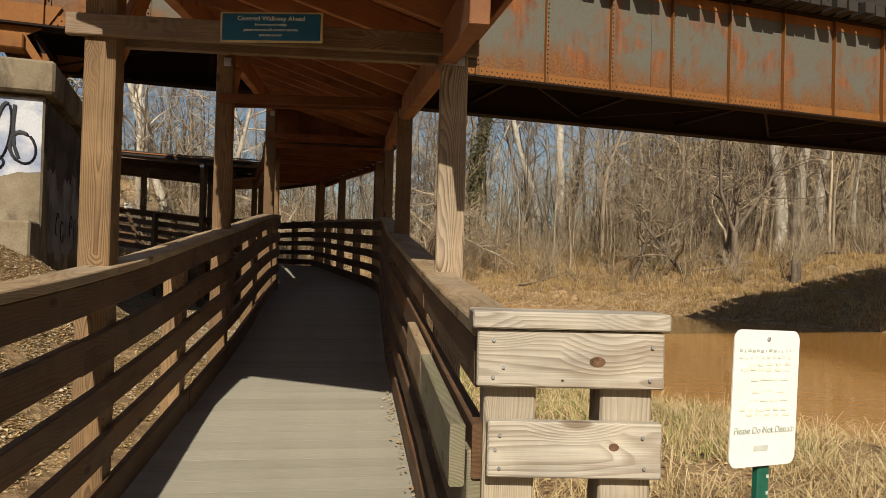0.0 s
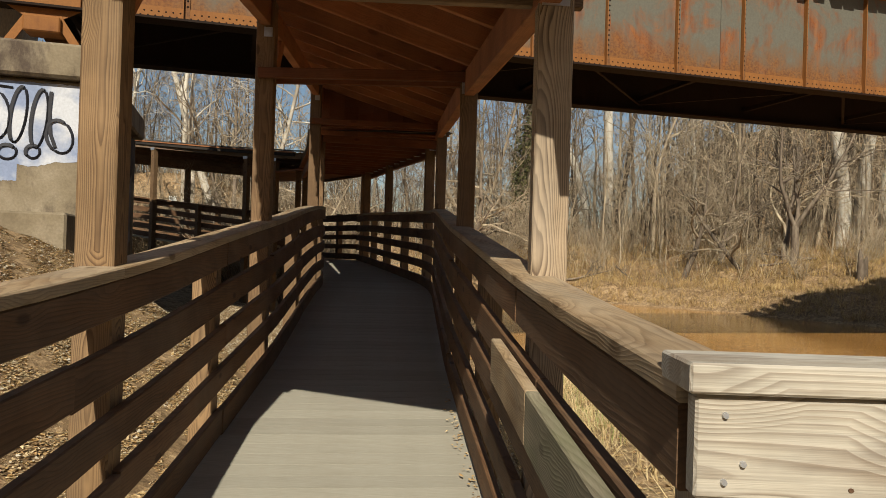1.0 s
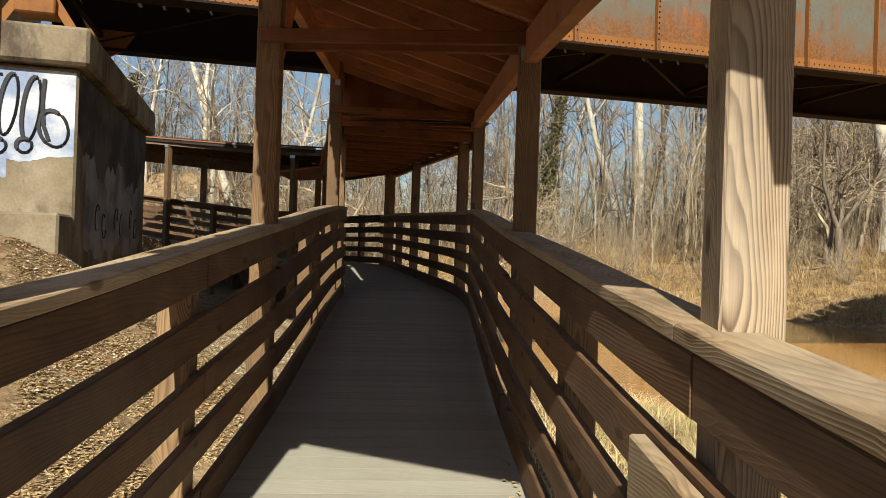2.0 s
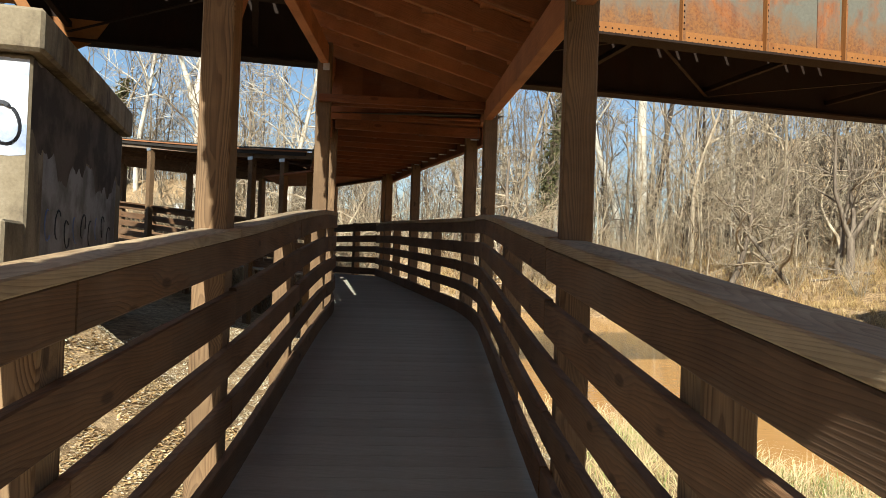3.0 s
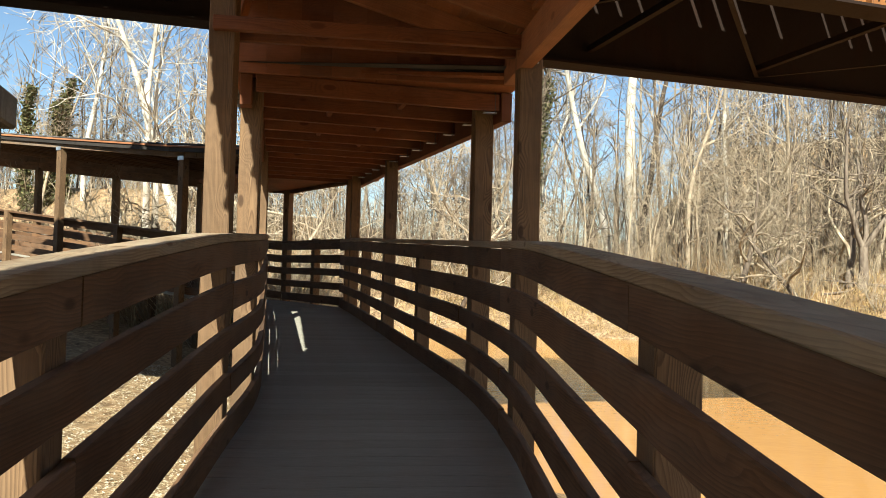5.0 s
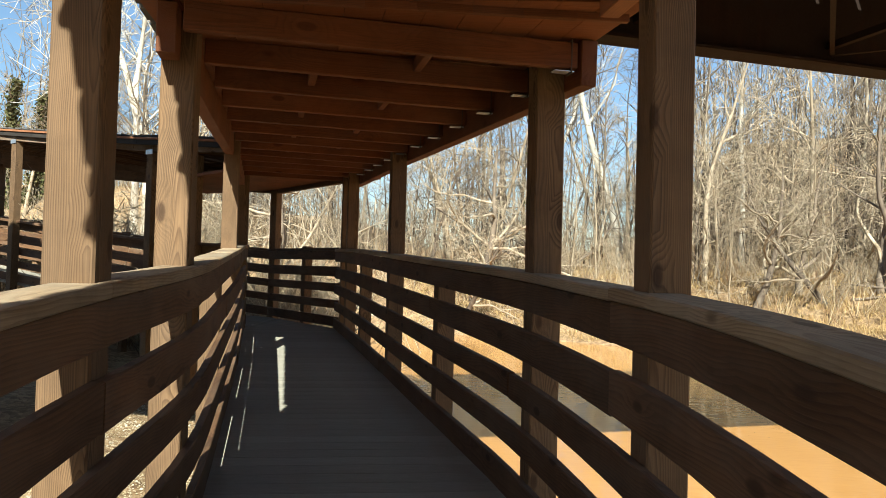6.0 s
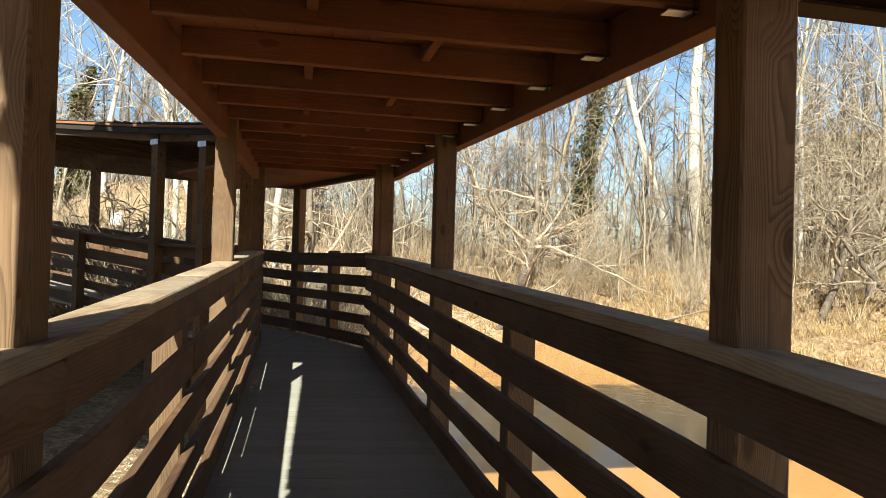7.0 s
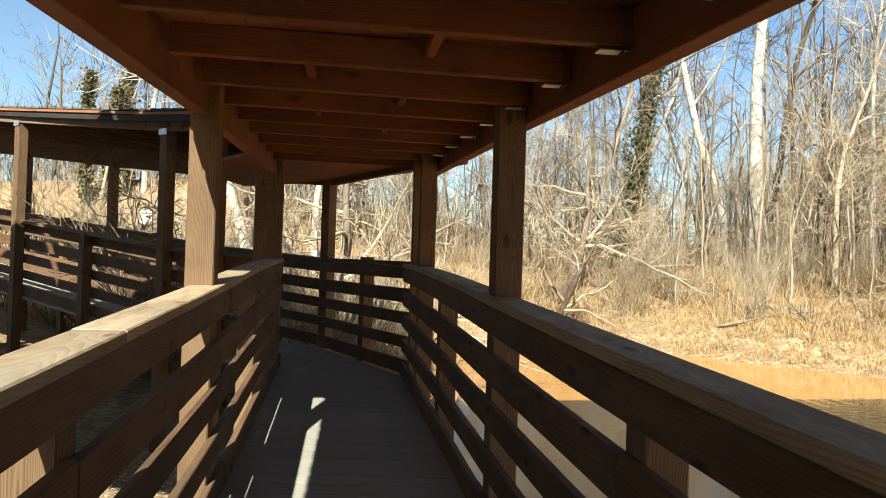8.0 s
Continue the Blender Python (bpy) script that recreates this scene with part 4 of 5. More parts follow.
while s < 26:
    for z in (FOOT + 0.25, TOP - 0.3):
        part("cross_strut", block(0.09, 3.1, 0.09, RUST_SHADED, 0), RUST_SHADED, bridge, m=Matrix.Translation(gp(s, 1.6, z)) @ yawed)
    bar("sway_brace", gp(s, 0.1, FOOT + 0.25), gp(s, 3.1, TOP - 0.3), 0.02, 0.09, RUST_SHADED, bridge)
    bar("lateral_brace", gp(s, 0.1 if i % 2 else 3.1, FOOT + 0.12), gp(s + 2.9, 3.1 if i % 2 else 0.1, FOOT + 0.12), 0.06, 0.015, RUST_SHADED, bridge)
    s += 2.9
    i += 1
rng = random.Random(5)
s, i = S0, 0
WIDE = (0, 0, 1, 1, 1, 1, 0, 0, 1, 1, 1, 0, 1, 0, 0, 1, 1, 1, 1, 0, 0, 0)
while s < S1:
    part("railway_tie", block(4.5, 0.26, 0.24, TIE, 0.006), TIE, bridge, m=Matrix.Translation(gp(s, 1.6 + rng.uniform(-0.05, 0.05), TOP + 0.14)) @ yawed @ Matrix.Rotation(radians(90), 4, "Z"))
    s += 0.405 + rng.uniform(-0.012, 0.012) if WIDE[i % len(WIDE)] else 0.285 + rng.uniform(0, 0.015)
    i += 1
# unseen planks added over the ties so sun slits fall only high on the far web
for off in (-0.35, 0.05, 0.45, 0.62, 0.80):
    part("walk_plank", block(S1 - S0, 0.40, 0.05, TIE, 0.004), TIE, bridge, m=Matrix.Translation(gp((S0 + S1) / 2, off, TOP + 0.29 + 0.052 * (off in (0.05, 0.62)))) @ yawed)
for off in (0.88, 2.32):
    part("running_rail", block(S1 - S0, 0.07, 0.16, RUST_SHADED, 0.01), RUST_SHADED, bridge, m=Matrix.Translation(gp((S0 + S1) / 2, off, TOP + 0.34)) @ yawed)
part("guard_timber", block(S1 - S0, 0.2, 0.2, TIE, 0.01), TIE, bridge, m=Matrix.Translation(gp((S0 + S1) / 2, -0.45, TOP + 0.36)) @ yawed)
# gusset and bearing on the abutment
for off in (0.0, 3.2):
    bm = bmesh.new()
    pts = [(-0.75, 0.35), (-0.55, 0.02), (-0.25, -0.16), (0.25, -0.16), (0.55, 0.02), (0.75, 0.35)]
    f = [bm.verts.new((x, 0, z)) for x, z in pts]
    b = [bm.verts.new((x, -0.03, z)) for x, z in pts]
    bm.faces.new(f)
    bm.faces.new(b[::-1])
    for k in range(6):
        bm.faces.new((f[k], b[k], b[(k + 1) % 6], f[(k + 1) % 6]))
    part("gusset_plate", bm, RUST_EDGE, bridge, m=Matrix.Translation(gp(-2.75, off - 0.03, FOOT)) @ yawed)
    part("bearing_block", block(0.5, 0.4, 0.24, RUST_EDGE, 0.02), RUST_EDGE, bridge, m=Matrix.Translation(gp(-2.75, off, FOOT - 0.28)) @ yawed)
    for d in (-0.32, 0.32):
        bar("bearing_rib", gp(-2.75 + d * 0.6, off - 0.1, FOOT - 0.15), gp(-2.75 + d * 1.5, off - 0.1, FOOT - 0.6), 0.03, 0.12, RUST_EDGE, bridge)

# ---- abutment ----
C1 = Vector((-6.12, 11.2, 0))
abut = thing("bridge_abutment", C1 + Vector((-3, 2, 1)), "stained concrete bridge abutment with painted graffiti", "abutment")


def ab(s, n, z):
    return C1 + G * s + N * n + Vector((0, 0, z))


part("wall", block(9.0, 6.0, 5.0, CONC, 0.03), CONC, abut, m=Matrix.Translation(ab(-4.5, 3.0, 1.17)) @ yawed)
part("cap", block(9.3, 6.35, 0.5, CONC, 0.04), CONC, abut, m=Matrix.Translation(ab(-4.5, 3.0, 3.93)) @ yawed)
part("footing", block(9.0, 0.75, 3.0, CONC, 0.03), CONC, abut, m=Matrix.Translation(ab(-4.52, -0.30, 0.24)) @ yawed)
part("backwall", block(6.5, 3.5, 3.2, MORTAR, 0.01), MORTAR, abut, m=Matrix.Translation(ab(-4.85, 2.45, 5.75)) @ yawed)
rng = random.Random(8)
for row in range(26):
    for col in range(6):
        s = -1.6 - 0.215 * col - (0.107 if row % 2 else 0)
        part("brick", block(0.203, 0.10, 0.062, BRICK, 0.004), BRICK, abut, m=Matrix.Translation(ab(s - 0.11, 0.66 + rng.uniform(-0.004, 0.004), 4.24 + row * 0.073)) @ yawed)
# painted and stained patches with ragged edges on the two faces that show
def ragged(rng, a0, a1, b0, b1, place, n=60, rough=0.04):
    """A thin sheet between two heights along a wall, with wandering edges."""
    top, low = [], []
    for i in range(n + 1):
        u = a0 + (a1 - a0) * i / n
        top.append(place(u, b1 - rng.uniform(0, rough) * 0.4))
        low.append(place(u, b0 + rough * (math.sin(u * 2.3 + 1) + 0.6 * math.sin(u * 5.7 + 2) + 0.35 * math.sin(u * 13.1) + rng.uniform(-0.2, 0.2))))
    m = len(top)
    return mesh_of("patch", top + low, [(i, i + 1, m + i + 1, m + i) for i in range(m - 1)], WHITEWASH)


rng = random.Random(31)
for me, mat, lab in ((ragged(rng, -2.64, -0.03, 2.46, 3.62, lambda u, z: ab(u, -0.004, z)), WHITEWASH, "white and blue sprayed patch on concrete"),
                     (ragged(rng, -1.35, -0.82, 2.22, 2.5, lambda u, z: ab(u, -0.002, z)), WHITEWASH, "white painted drip on concrete"),
                     (ragged(rng, 0.02, 5.9, 2.55, 3.66, lambda u, z: ab(0.004, u, z), 90, 0.16), STAIN, "dark brown water stain"),
                     (ragged(rng, 0.6, 5.5, 1.25, 2.75, lambda u, z: ab(0.002, u, z), 70, 0.08), GREYPAINT, "grey painted patch on concrete")):
    me.materials[0] = mat
    part("paint_patch" if mat != STAIN else "stain", me, mat, abut, lab)


def stroke(points, r=0.028):
    lines = [[(ab(s, -0.012, z), r) for s, z in points]]
    v, f = tubes(lines, 5)
    return mesh_of("stroke", v, f, BLACK)


def loop(cs, cz, a, b, tilt=0.0, t0=0.0, t1=1.0, n=22):
    out = []
    for i in range(n + 1):
        t = 2 * math.pi * (t0 + (t1 - t0) * i / n)
        x, z = a * math.cos(t), b * math.sin(t)
        c, s_ = math.cos(tilt), math.sin(tilt)
        out.append((cs + c * x - s_ * z, cz + s_ * x + c * z))
    return out


for pts in (loop(-0.28, 2.86, 0.17, 0.24, 0.3, 0.0, 1.0), loop(-0.55, 3.1, 0.10, 0.42, -0.1), loop(-0.82, 3.14, 0.10, 0.40, -0.12), loop(-1.15, 3.12, 0.22, 0.36, 0.1), loop(-1.62, 3.02, 0.24, 0.26, 0.0, 0.05, 0.8),
            loop(-0.62, 2.62, 0.09, 0.09), loop(-0.95, 2.60, 0.12, 0.10), loop(-1.32, 2.62, 0.12, 0.11), [(-0.4, 3.5), (-0.42, 3.2), (-0.4, 2.9), (-0.33, 2.7)], [(-1.95, 3.3), (-1.7, 3.45), (-1.3, 3.55), (-0.9, 3.52)], [(-1.3, 3.3), (-1.24, 3.1), (-1.2, 2.95)]):
    part("painted_line", stroke(pts), BLACK, abut)

for k in range(9):
    u0 = 0.9 + 0.5 * k
    pts = loop(u0, 1.75 + rng.uniform(-0.12, 0.12), 0.13, 0.2, rng.uniform(-0.5, 0.5), rng.uniform(0, 0.3), rng.uniform(0.6, 0.95), 14)
    v, f = tubes([[(ab(0.008, u, z), 0.011) for u, z in pts]], 4)
    part("painted_line", mesh_of("stroke", v, f, BLACK if k % 3 else BLUEHAZE), BLACK, abut)
# faded white paint marks on the girder
for pts in ([(-0.15, 6.2), (-0.05, 6.28), (0.05, 6.2), (-0.02, 6.05), (-0.14, 5.98)], [(0.16, 6.3), (0.17, 6.12), (0.34, 6.1)], [(0.35, 6.32), (0.36, 5.95)], [(-1.55, 6.3), (-1.53, 6.1)], [(-1.42, 6.2), (-1.36, 6.06), (-1.3, 6.12)]):
    v, f = tubes([[(gp(s_, -0.016, z), 0.014) for s_, z in pts]], 4)
    part("painted_mark", mesh_of("mark", v, f, WHITE), WHITE, bridge, "white paint mark")


# ---- signs ----
def words(text, size, m, mat, parent, extrude=0.0015, align="CENTER"):
    cu = bpy.data.curves.new("lettering", "FONT")
    cu.body, cu.size, cu.extrude, cu.offset = text, size, extrude, -0.008 * size
    cu.align_x, cu.align_y = align, "CENTER"
    cu.materials.append(mat)
    ob = new("lettering", cu)
    ob.matrix_basis = m
    return under(ob, parent)


beam_sign = thing("walkway_sign", (-0.80, 3.2, 2.36), "teal warning sign with tan border on the tie beam", "sign")
sm = Matrix.Translation((-0.785, 3.245, dz(3.31) + 2.19)) @ Matrix.Rotation(radians(-3), 4, "Z")
part("border", block(0.46, 0.010, 0.135, SIGNGOLD, 0.003), SIGNGOLD, beam_sign, "tan border", sm)
part("panel", block(0.44, 0.010, 0.118, SIGNBLUE, 0.003), SIGNBLUE, beam_sign, m=sm @ Matrix.Translation((0, -0.004, 0)))
for i, (text, size) in enumerate((("Covered Walkway Ahead", 0.029), ("For everyone's safety", 0.0165), ("please dismount all wheeled vehicles", 0.0165), ("and use caution", 0.0165))):
    words(text, size, sm @ Matrix.Translation((0, -0.0105, (0.036, 0.009, -0.014, -0.037)[i])) @ Matrix.Rotation(radians(90), 4, "X"), WHITE, beam_sign)

buffer_sign = thing("notice_sign", (1.0, 2.3, -0.45), "white metal notice on a green steel post", "sign")
SGN = pose(0.985, 2.235, 0.942, 0, 2.5, 28)
bm = bmesh.new()
w, h, r = 0.145, 0.204, 0.03
ring = []
for cx_, cz_, a0 in ((w - r, h - r, 0), (-w + r, h - r, 90), (-w + r, -h + r, 180), (w - r, -h + r, 270)):
    for i in range(6):
        t = radians(a0 + 18 * i)
        ring.append((cx_ + r * math.cos(t), cz_ + r * math.sin(t)))
fr = [bm.verts.new((x, -0.002, z)) for x, z in ring]
bk = [bm.verts.new((x, 0.002, z)) for x, z in ring]
bm.faces.new(fr)
bm.faces.new(bk[::-1])
for i in range(len(ring)):
    j = (i + 1) % len(ring)
    bm.faces.new((fr[j], fr[i], bk[i], bk[j]))
bmesh.ops.recalc_face_normals(bm, faces=bm.faces)
plate = part("plate", bm, WHITE, buffer_sign, m=SGN)
up_ = Matrix.Rotation(radians(90), 4, "X")
words("Please Do Not Disturb", 0.0285, SGN @ Matrix.Translation((0, -0.004, -0.095)) @ up_, INK, plate)
rng = random.Random(2)
for z, n, mat, hh in ((0.142, 13, INK, 0.007), (0.122, 10, FADED, 0.006), (0.10, 5, FADED, 0.008), (0.086, 6, FADED, 0.008), (0.055, 4, FADED, 0.006), (0.02, 3, FADED, 0.006), (-0.005, 4, FADED, 0.006), (-0.035, 6, FADED, 0.008), (-0.05, 5, FADED, 0.008), (-0.15, 1, INK, 0.016)):
    span = 0.24 if n > 8 else 0.10 + 0.02 * n
    x = -span / 2 + (0.02 if n < 6 else 0)
    for i in range(n):
        ww = span / n * (rng.uniform(0.15, 0.4) if n > 9 else rng.uniform(0.4, 0.8))
        part("print_bar", block(round(ww, 2) + 0.002, 0.001, hh, mat, 0), mat, plate, m=SGN @ Matrix.Translation((x + ww / 2, -0.0035, z + rng.uniform(-0.002, 0.002))))
        x += span / n
gpost = part("sign_post", block(0.05, 0.025, 1.3, GREEN, 0.004), GREEN, buffer_sign, "green steel channel post", pose(0.976, 2.258, 0.30, 0, 2, 28))
for i in range(12):
    part("post_hole", block(0.010, 0.002, 0.010, INK, 0), INK, gpost, m=pose(0.976, 2.258, 0.30, 0, 2, 28) @ Matrix.Translation((0.016, -0.013, 0.6 - i * 0.05)))
part("bolt", block(0.012, 0.008, 0.012, GALV, 0.003), GALV, plate, m=SGN @ Matrix.Translation((0, -0.005, 0.178)))


# ---- trees ----
def limb(rng, start, way, length, r, level, trunk, limbs, spec):
    """One limb that wanders as it grows and bears smaller ones."""
    n = spec["seg"][level]
    p, d = start.copy(), way.normalized()
    line = [(p.copy(), r)]
    tip = spec["tip"]
    for i in range(n):
        wob = spec["bend"] * (0.35 if level == 0 else 1.0)
        d = (d + Vector((rng.gauss(0, wob), rng.gauss(0, wob), rng.gauss(0, wob) + spec["lift"] * (level > 0)))).normalized()
        p = p + d * (length / n)
        f = (i + 1) / n
        line.append((p.copy(), max(r * (1 - f) ** 0.8 if level else r * (1 - 0.85 * f), tip)))
    (trunk if level == 0 else limbs).append(line)
    if level + 1 >= len(spec["kids"]) + 1 or level >= len(spec["kids"]):
        return
    for k in range(spec["kids"][level]):
        f = rng.uniform(spec["bare"], 0.97) if level == 0 else rng.uniform(0.2, 0.97)
        i = min(int(f * n), n - 1)
        q = line[i][0].lerp(line[i + 1][0], f * n - i)
        rr = line[i][1] * (1 - (f * n - i)) + line[i + 1][1] * (f * n - i)
        axis = (line[i + 1][0] - line[i][0]).normalized()
        side = axis.orthogonal().normalized()
        side.rotate(Matrix.Rotation(rng.uniform(0, 2 * math.pi), 3, axis))
        ang = rng.uniform(*spec["angle"])
        nd = axis * math.cos(ang) + side * math.sin(ang)
        limb(rng, q, nd, length * spec["ratio"][level] * rng.uniform(0.6, 1.15) * (1.15 - 0.6 * f if level == 0 else 1), min(rr * 0.62, r * spec["thin"][level]), level + 1, trunk, limbs, spec)


SYC = dict(seg=(9, 7, 5, 3), kids=(14, 6, 4), ratio=(0.42, 0.48, 0.5), thin=(0.34, 0.4, 0.5), angle=(0.5, 1.15), bend=0.19, lift=0.05, bare=0.3, tip=0.016)
SLIM = dict(seg=(9, 6, 4, 2), kids=(14, 5, 4), ratio=(0.32, 0.5, 0.5), thin=(0.30, 0.4, 0.5), angle=(0.5, 1.3), bend=0.22, lift=0.05, bare=0.12, tip=0.013)
POLE = dict(seg=(8, 4, 2), kids=(15, 4), ratio=(0.28, 0.5), thin=(0.3, 0.45), angle=(0.5, 1.35), bend=0.22, lift=0.05, bare=0.2, tip=0.012)
LIMBY = dict(seg=(7, 8, 5, 3), kids=(9, 8, 5), ratio=(0.85, 0.42, 0.45), thin=(0.5, 0.4, 0.45), angle=(0.7, 1.35), bend=0.21, lift=0.035, bare=0.15, tip=0.014)
SHRUB = dict(seg=(6, 4, 2), kids=(9, 4), ratio=(0.38, 0.5), thin=(0.5, 0.6), angle=(0.3, 0.9), bend=0.16, lift=0.03, bare=0.12, tip=0.0045)


def tree_proto(name, seed, spec, height, r, lean, bark, twig, label, category, stems=1, splay=0.15):
    rng = random.Random(seed)
    trunk, limbs = [], []
    for k in range(stems):
        a = rng.uniform(0, 6.28)
        way = Vector((lean[0] + (math.cos(a) * splay if stems > 1 else 0), lean[1] + (math.sin(a) * splay if stems > 1 else 0), 1))
        off = Vector((math.cos(a), math.sin(a), 0)) * (r * 1.1 if stems > 1 else 0)
        limb(rng, off + Vector((0, 0, -0.4)), way, height * rng.uniform(0.8, 1.0) if stems > 1 else height, r * rng.uniform(0.7, 1) if stems > 1 else r, 0, trunk, limbs, spec)
    ob = thing(name, (0, 0, 0), label, category)
    v, f = tubes(trunk, 7)
    part("trunk", mesh_of("trunk", v, f, bark, True), bark, ob)
    v, f = tubes(limbs, 4)
    part("crown", mesh_of("crown", v, f, twig, True), twig, ob)
    return ob


def plant(proto, first, spots, group, seed):
    """Sets a tree on its first spot and copies of it on the others; spots: x, y, size, turn."""
    rng = random.Random(seed)
    for i, (x, y, size, turn) in enumerate(spots):
        m = Matrix.Translation((x, y, gz(x, y) - 0.05)) @ Matrix.Rotation(radians(turn), 4, "Z")
        ob = copy_thing(proto, m)
        ob.scale = (size * rng.uniform(0.92, 1.08), size * rng.uniform(0.92, 1.08), size * rng.uniform(0.9, 1.1))
        tagged(ob, group=group)
    for o in (*proto.children, proto):
        bpy.data.objects.remove(o)


def scatter(rng, n, xa, xb, ya, yb, gap=0.0, keep=None):
    out, tries = [], 0
    while len(out) < n and tries < 40 * n:
        tries += 1
        x, y = rng.uniform(xa, xb), rng.uniform(ya, yb)
        if keep and not keep(x, y):
            continue
        if gap and any((x - a) ** 2 + (y - b) ** 2 < gap * gap for a, b in out):
            continue
        out.append((x, y))
    return out


def sized(rng, spots, lo, hi):
    return [(x, y, rng.uniform(lo, hi), rng.uniform(0, 360)) for x, y in spots]


def far_in(a, b):
    return lambda x, y: a < -shore1(FAR, x, y) < b


def left_land(a, b):
    return lambda x, y: a < shore1(NEAR, x, y) < b


rng = random.Random(21)
syc_label = "tall leafless sycamore with pale mottled bark"
p = tree_proto("sycamore_tree", 1, SYC, 21, 0.20, (0.02, 0), SYCAMORE, SYCAMORE, syc_label, "tree")
plant(p, None, [(28, 44, 1.0, 90), (13.5, 50, 0.85, 300), (38, 41, 1.0, 10), (2.2, 56, 0.95, 60)], "bare sycamores", 1)
p = tree_proto("sycamore_tree", 4, SYC, 19, 0.18, (-0.10, 0.0), SYCAMORE, SYCAMORE, syc_label, "tree")
plant(p, None, [(-13.6, 47, 1.1, 60), (-26, 52, 1.0, 140), (24, 43, 0.9, 10)], "bare sycamores", 2)


def grown_tree(x, y, ways, height, r, seed, spec, bark, twig, label, group, ivy=0.0):
    """A single tree with one or more stems, each leaning its own way, and ivy up part of its height."""
    rng = random.Random(seed)
    z = gz(x, y)
    ob = thing("sycamore_tree" if bark == SYCAMORE else "bare_tree", (x, y, z), label, "tree", group)
    trunk, limbs = [], []
    for i, way in enumerate(ways):
        limb(rng, Vector((x + 0.9 * r * i, y, z - 0.4)), Vector(way), height * (1 - 0.12 * i), r * (1 - 0.15 * i), 0, trunk, limbs, spec)
    v, f = tubes(trunk, 10)
    part("trunk", mesh_of("trunk", v, f, bark, True), bark, ob)
    v, f = tubes(limbs, 5)
    part("crown", mesh_of("crown", v, f, twig, True), twig, ob)
    if ivy:
        verts, faces = [], []
        for _ in range(2600):
            line = trunk[0]
            t = rng.uniform(0.03, ivy) ** 0.9 * (len(line) - 1)
            i = min(int(t), len(line) - 2)
            c = line[i][0].lerp(line[i + 1][0], t - i)
            a, q = rng.uniform(0, 6.28), abs(rng.gauss(0, 0.22)) + line[i][1]
            c = c + Vector((math.cos(a) * q, math.sin(a) * q, rng.gauss(0, 0.1)))
            u = Vector((rng.gauss(0, 1), rng.gauss(0, 1), rng.gauss(0, 1))).normalized() * rng.uniform(0.05, 0.11)
            w = u.orthogonal() * 0.8
            k = len(verts)
            verts += [c - u, c + w, c + u, c - w]
            faces.append((k, k + 1, k + 2, k + 3))
        part("ivy", mesh_of("ivy", verts, faces, IVY), IVY, ob, "dark ivy leaves clinging to the trunk", kind="stuff")


SYC_BIG = dict(SYC, kids=(10, 5, 3), bare=0.38, thin=(0.3, 0.4, 0.5), angle=(0.5, 1.15), tip=0.014)
grown_tree(7.6, 48, [(0.02, 0, 1)], 27, 0.36, 101, SYC_BIG, SYCAMORE, SYCAMORE, "tall thick leafless sycamore with white upper bark", "bare sycamores")
grown_tree(8.2, 48.6, [(0.0, 0, 1)], 24, 0.20, 102, SLIM, DARKBARK, BARK, "dark straight bare tree beside a white sycamore", "bare woodland trees")
grown_tree(6.6, 48, [(-0.24, 0, 1)], 22, 0.24, 103, SYC_BIG, SYCAMORE, SYCAMORE, "leaning leafless sycamore with white bark", "bare sycamores")
grown_tree(1.5, 48, [(0.0, 0, 1), (0.08, 0, 1)], 19, 0.26, 104, SYC_BIG, BARK, BARK, "bare tree with a trunk wrapped in ivy", "bare woodland trees", 0.55)
grown_tree(19.2, 42, [(-0.05, 0, 1)], 26, 0.40, 105, SYC_BIG, SYCAMORE, SYCAMORE, "tall thick leafless sycamore with white bark", "bare sycamores")
grown_tree(20.2, 42.4, [(0.03, 0, 1)], 25, 0.38, 106, SYC_BIG, SYCAMORE, SYCAMORE, "tall thick leafless sycamore with white bark", "bare sycamores")
grown_tree(21.2, 42.0, [(0.10, 0, 1)], 23, 0.33, 107, SYC_BIG, SYCAMORE, SYCAMORE, "leaning leafless sycamore with white bark", "bare sycamores")
grown_tree(9.0, 42, [(-0.03, 0, 1)], 13, 0.13, 108, dict(SLIM, kids=(12, 6, 4), ratio=(0.45, 0.5, 0.5)), TWIG, TWIG, "slim pale bare tree with long spreading branches", "bare woodland trees")
grown_tree(13.0, 41, [(0.1, 0, 1)], 12, 0.14, 109, dict(SLIM, kids=(12, 6, 4), ratio=(0.45, 0.5, 0.5)), TWIG, TWIG, "slim pale bare tree with long spreading branches", "bare woodland trees")
grown_tree(-16.4, 46, [(-0.32, 0, 1)], 21, 0.30, 110, SYC_BIG, SYCAMORE, SYCAMORE, "leaning leafless sycamore with white bark", "bare sycamores")
grown_tree(-18.6, 45, [(0.0, 0, 1), (0.10, 0, 1)], 20, 0.24, 111, SYC_BIG, SYCAMORE, SYCAMORE, "forked leafless sycamore with white bark", "bare sycamores")
grown_tree(-14.9, 44, [(0.05, 0, 1), (-0.2, 0, 1)], 14, 0.17, 112, SYC_BIG, BARK, TWIG, "forked bare tree with spreading dark limbs", "bare woodland trees")
for i, (x, h) in enumerate(((-29.6, 8.5), (-28.6, 7.5), (-27.3, 8.5))):
    grown_tree(x, 52, [(0.03 * (i - 1), 0, 1)], h, 0.17, 120 + i, SLIM, BARK, TWIG, "broken bare tree wrapped in ivy", "bare woodland trees", 0.95)
slim_label = "slender leafless tree with grey-brown bark"
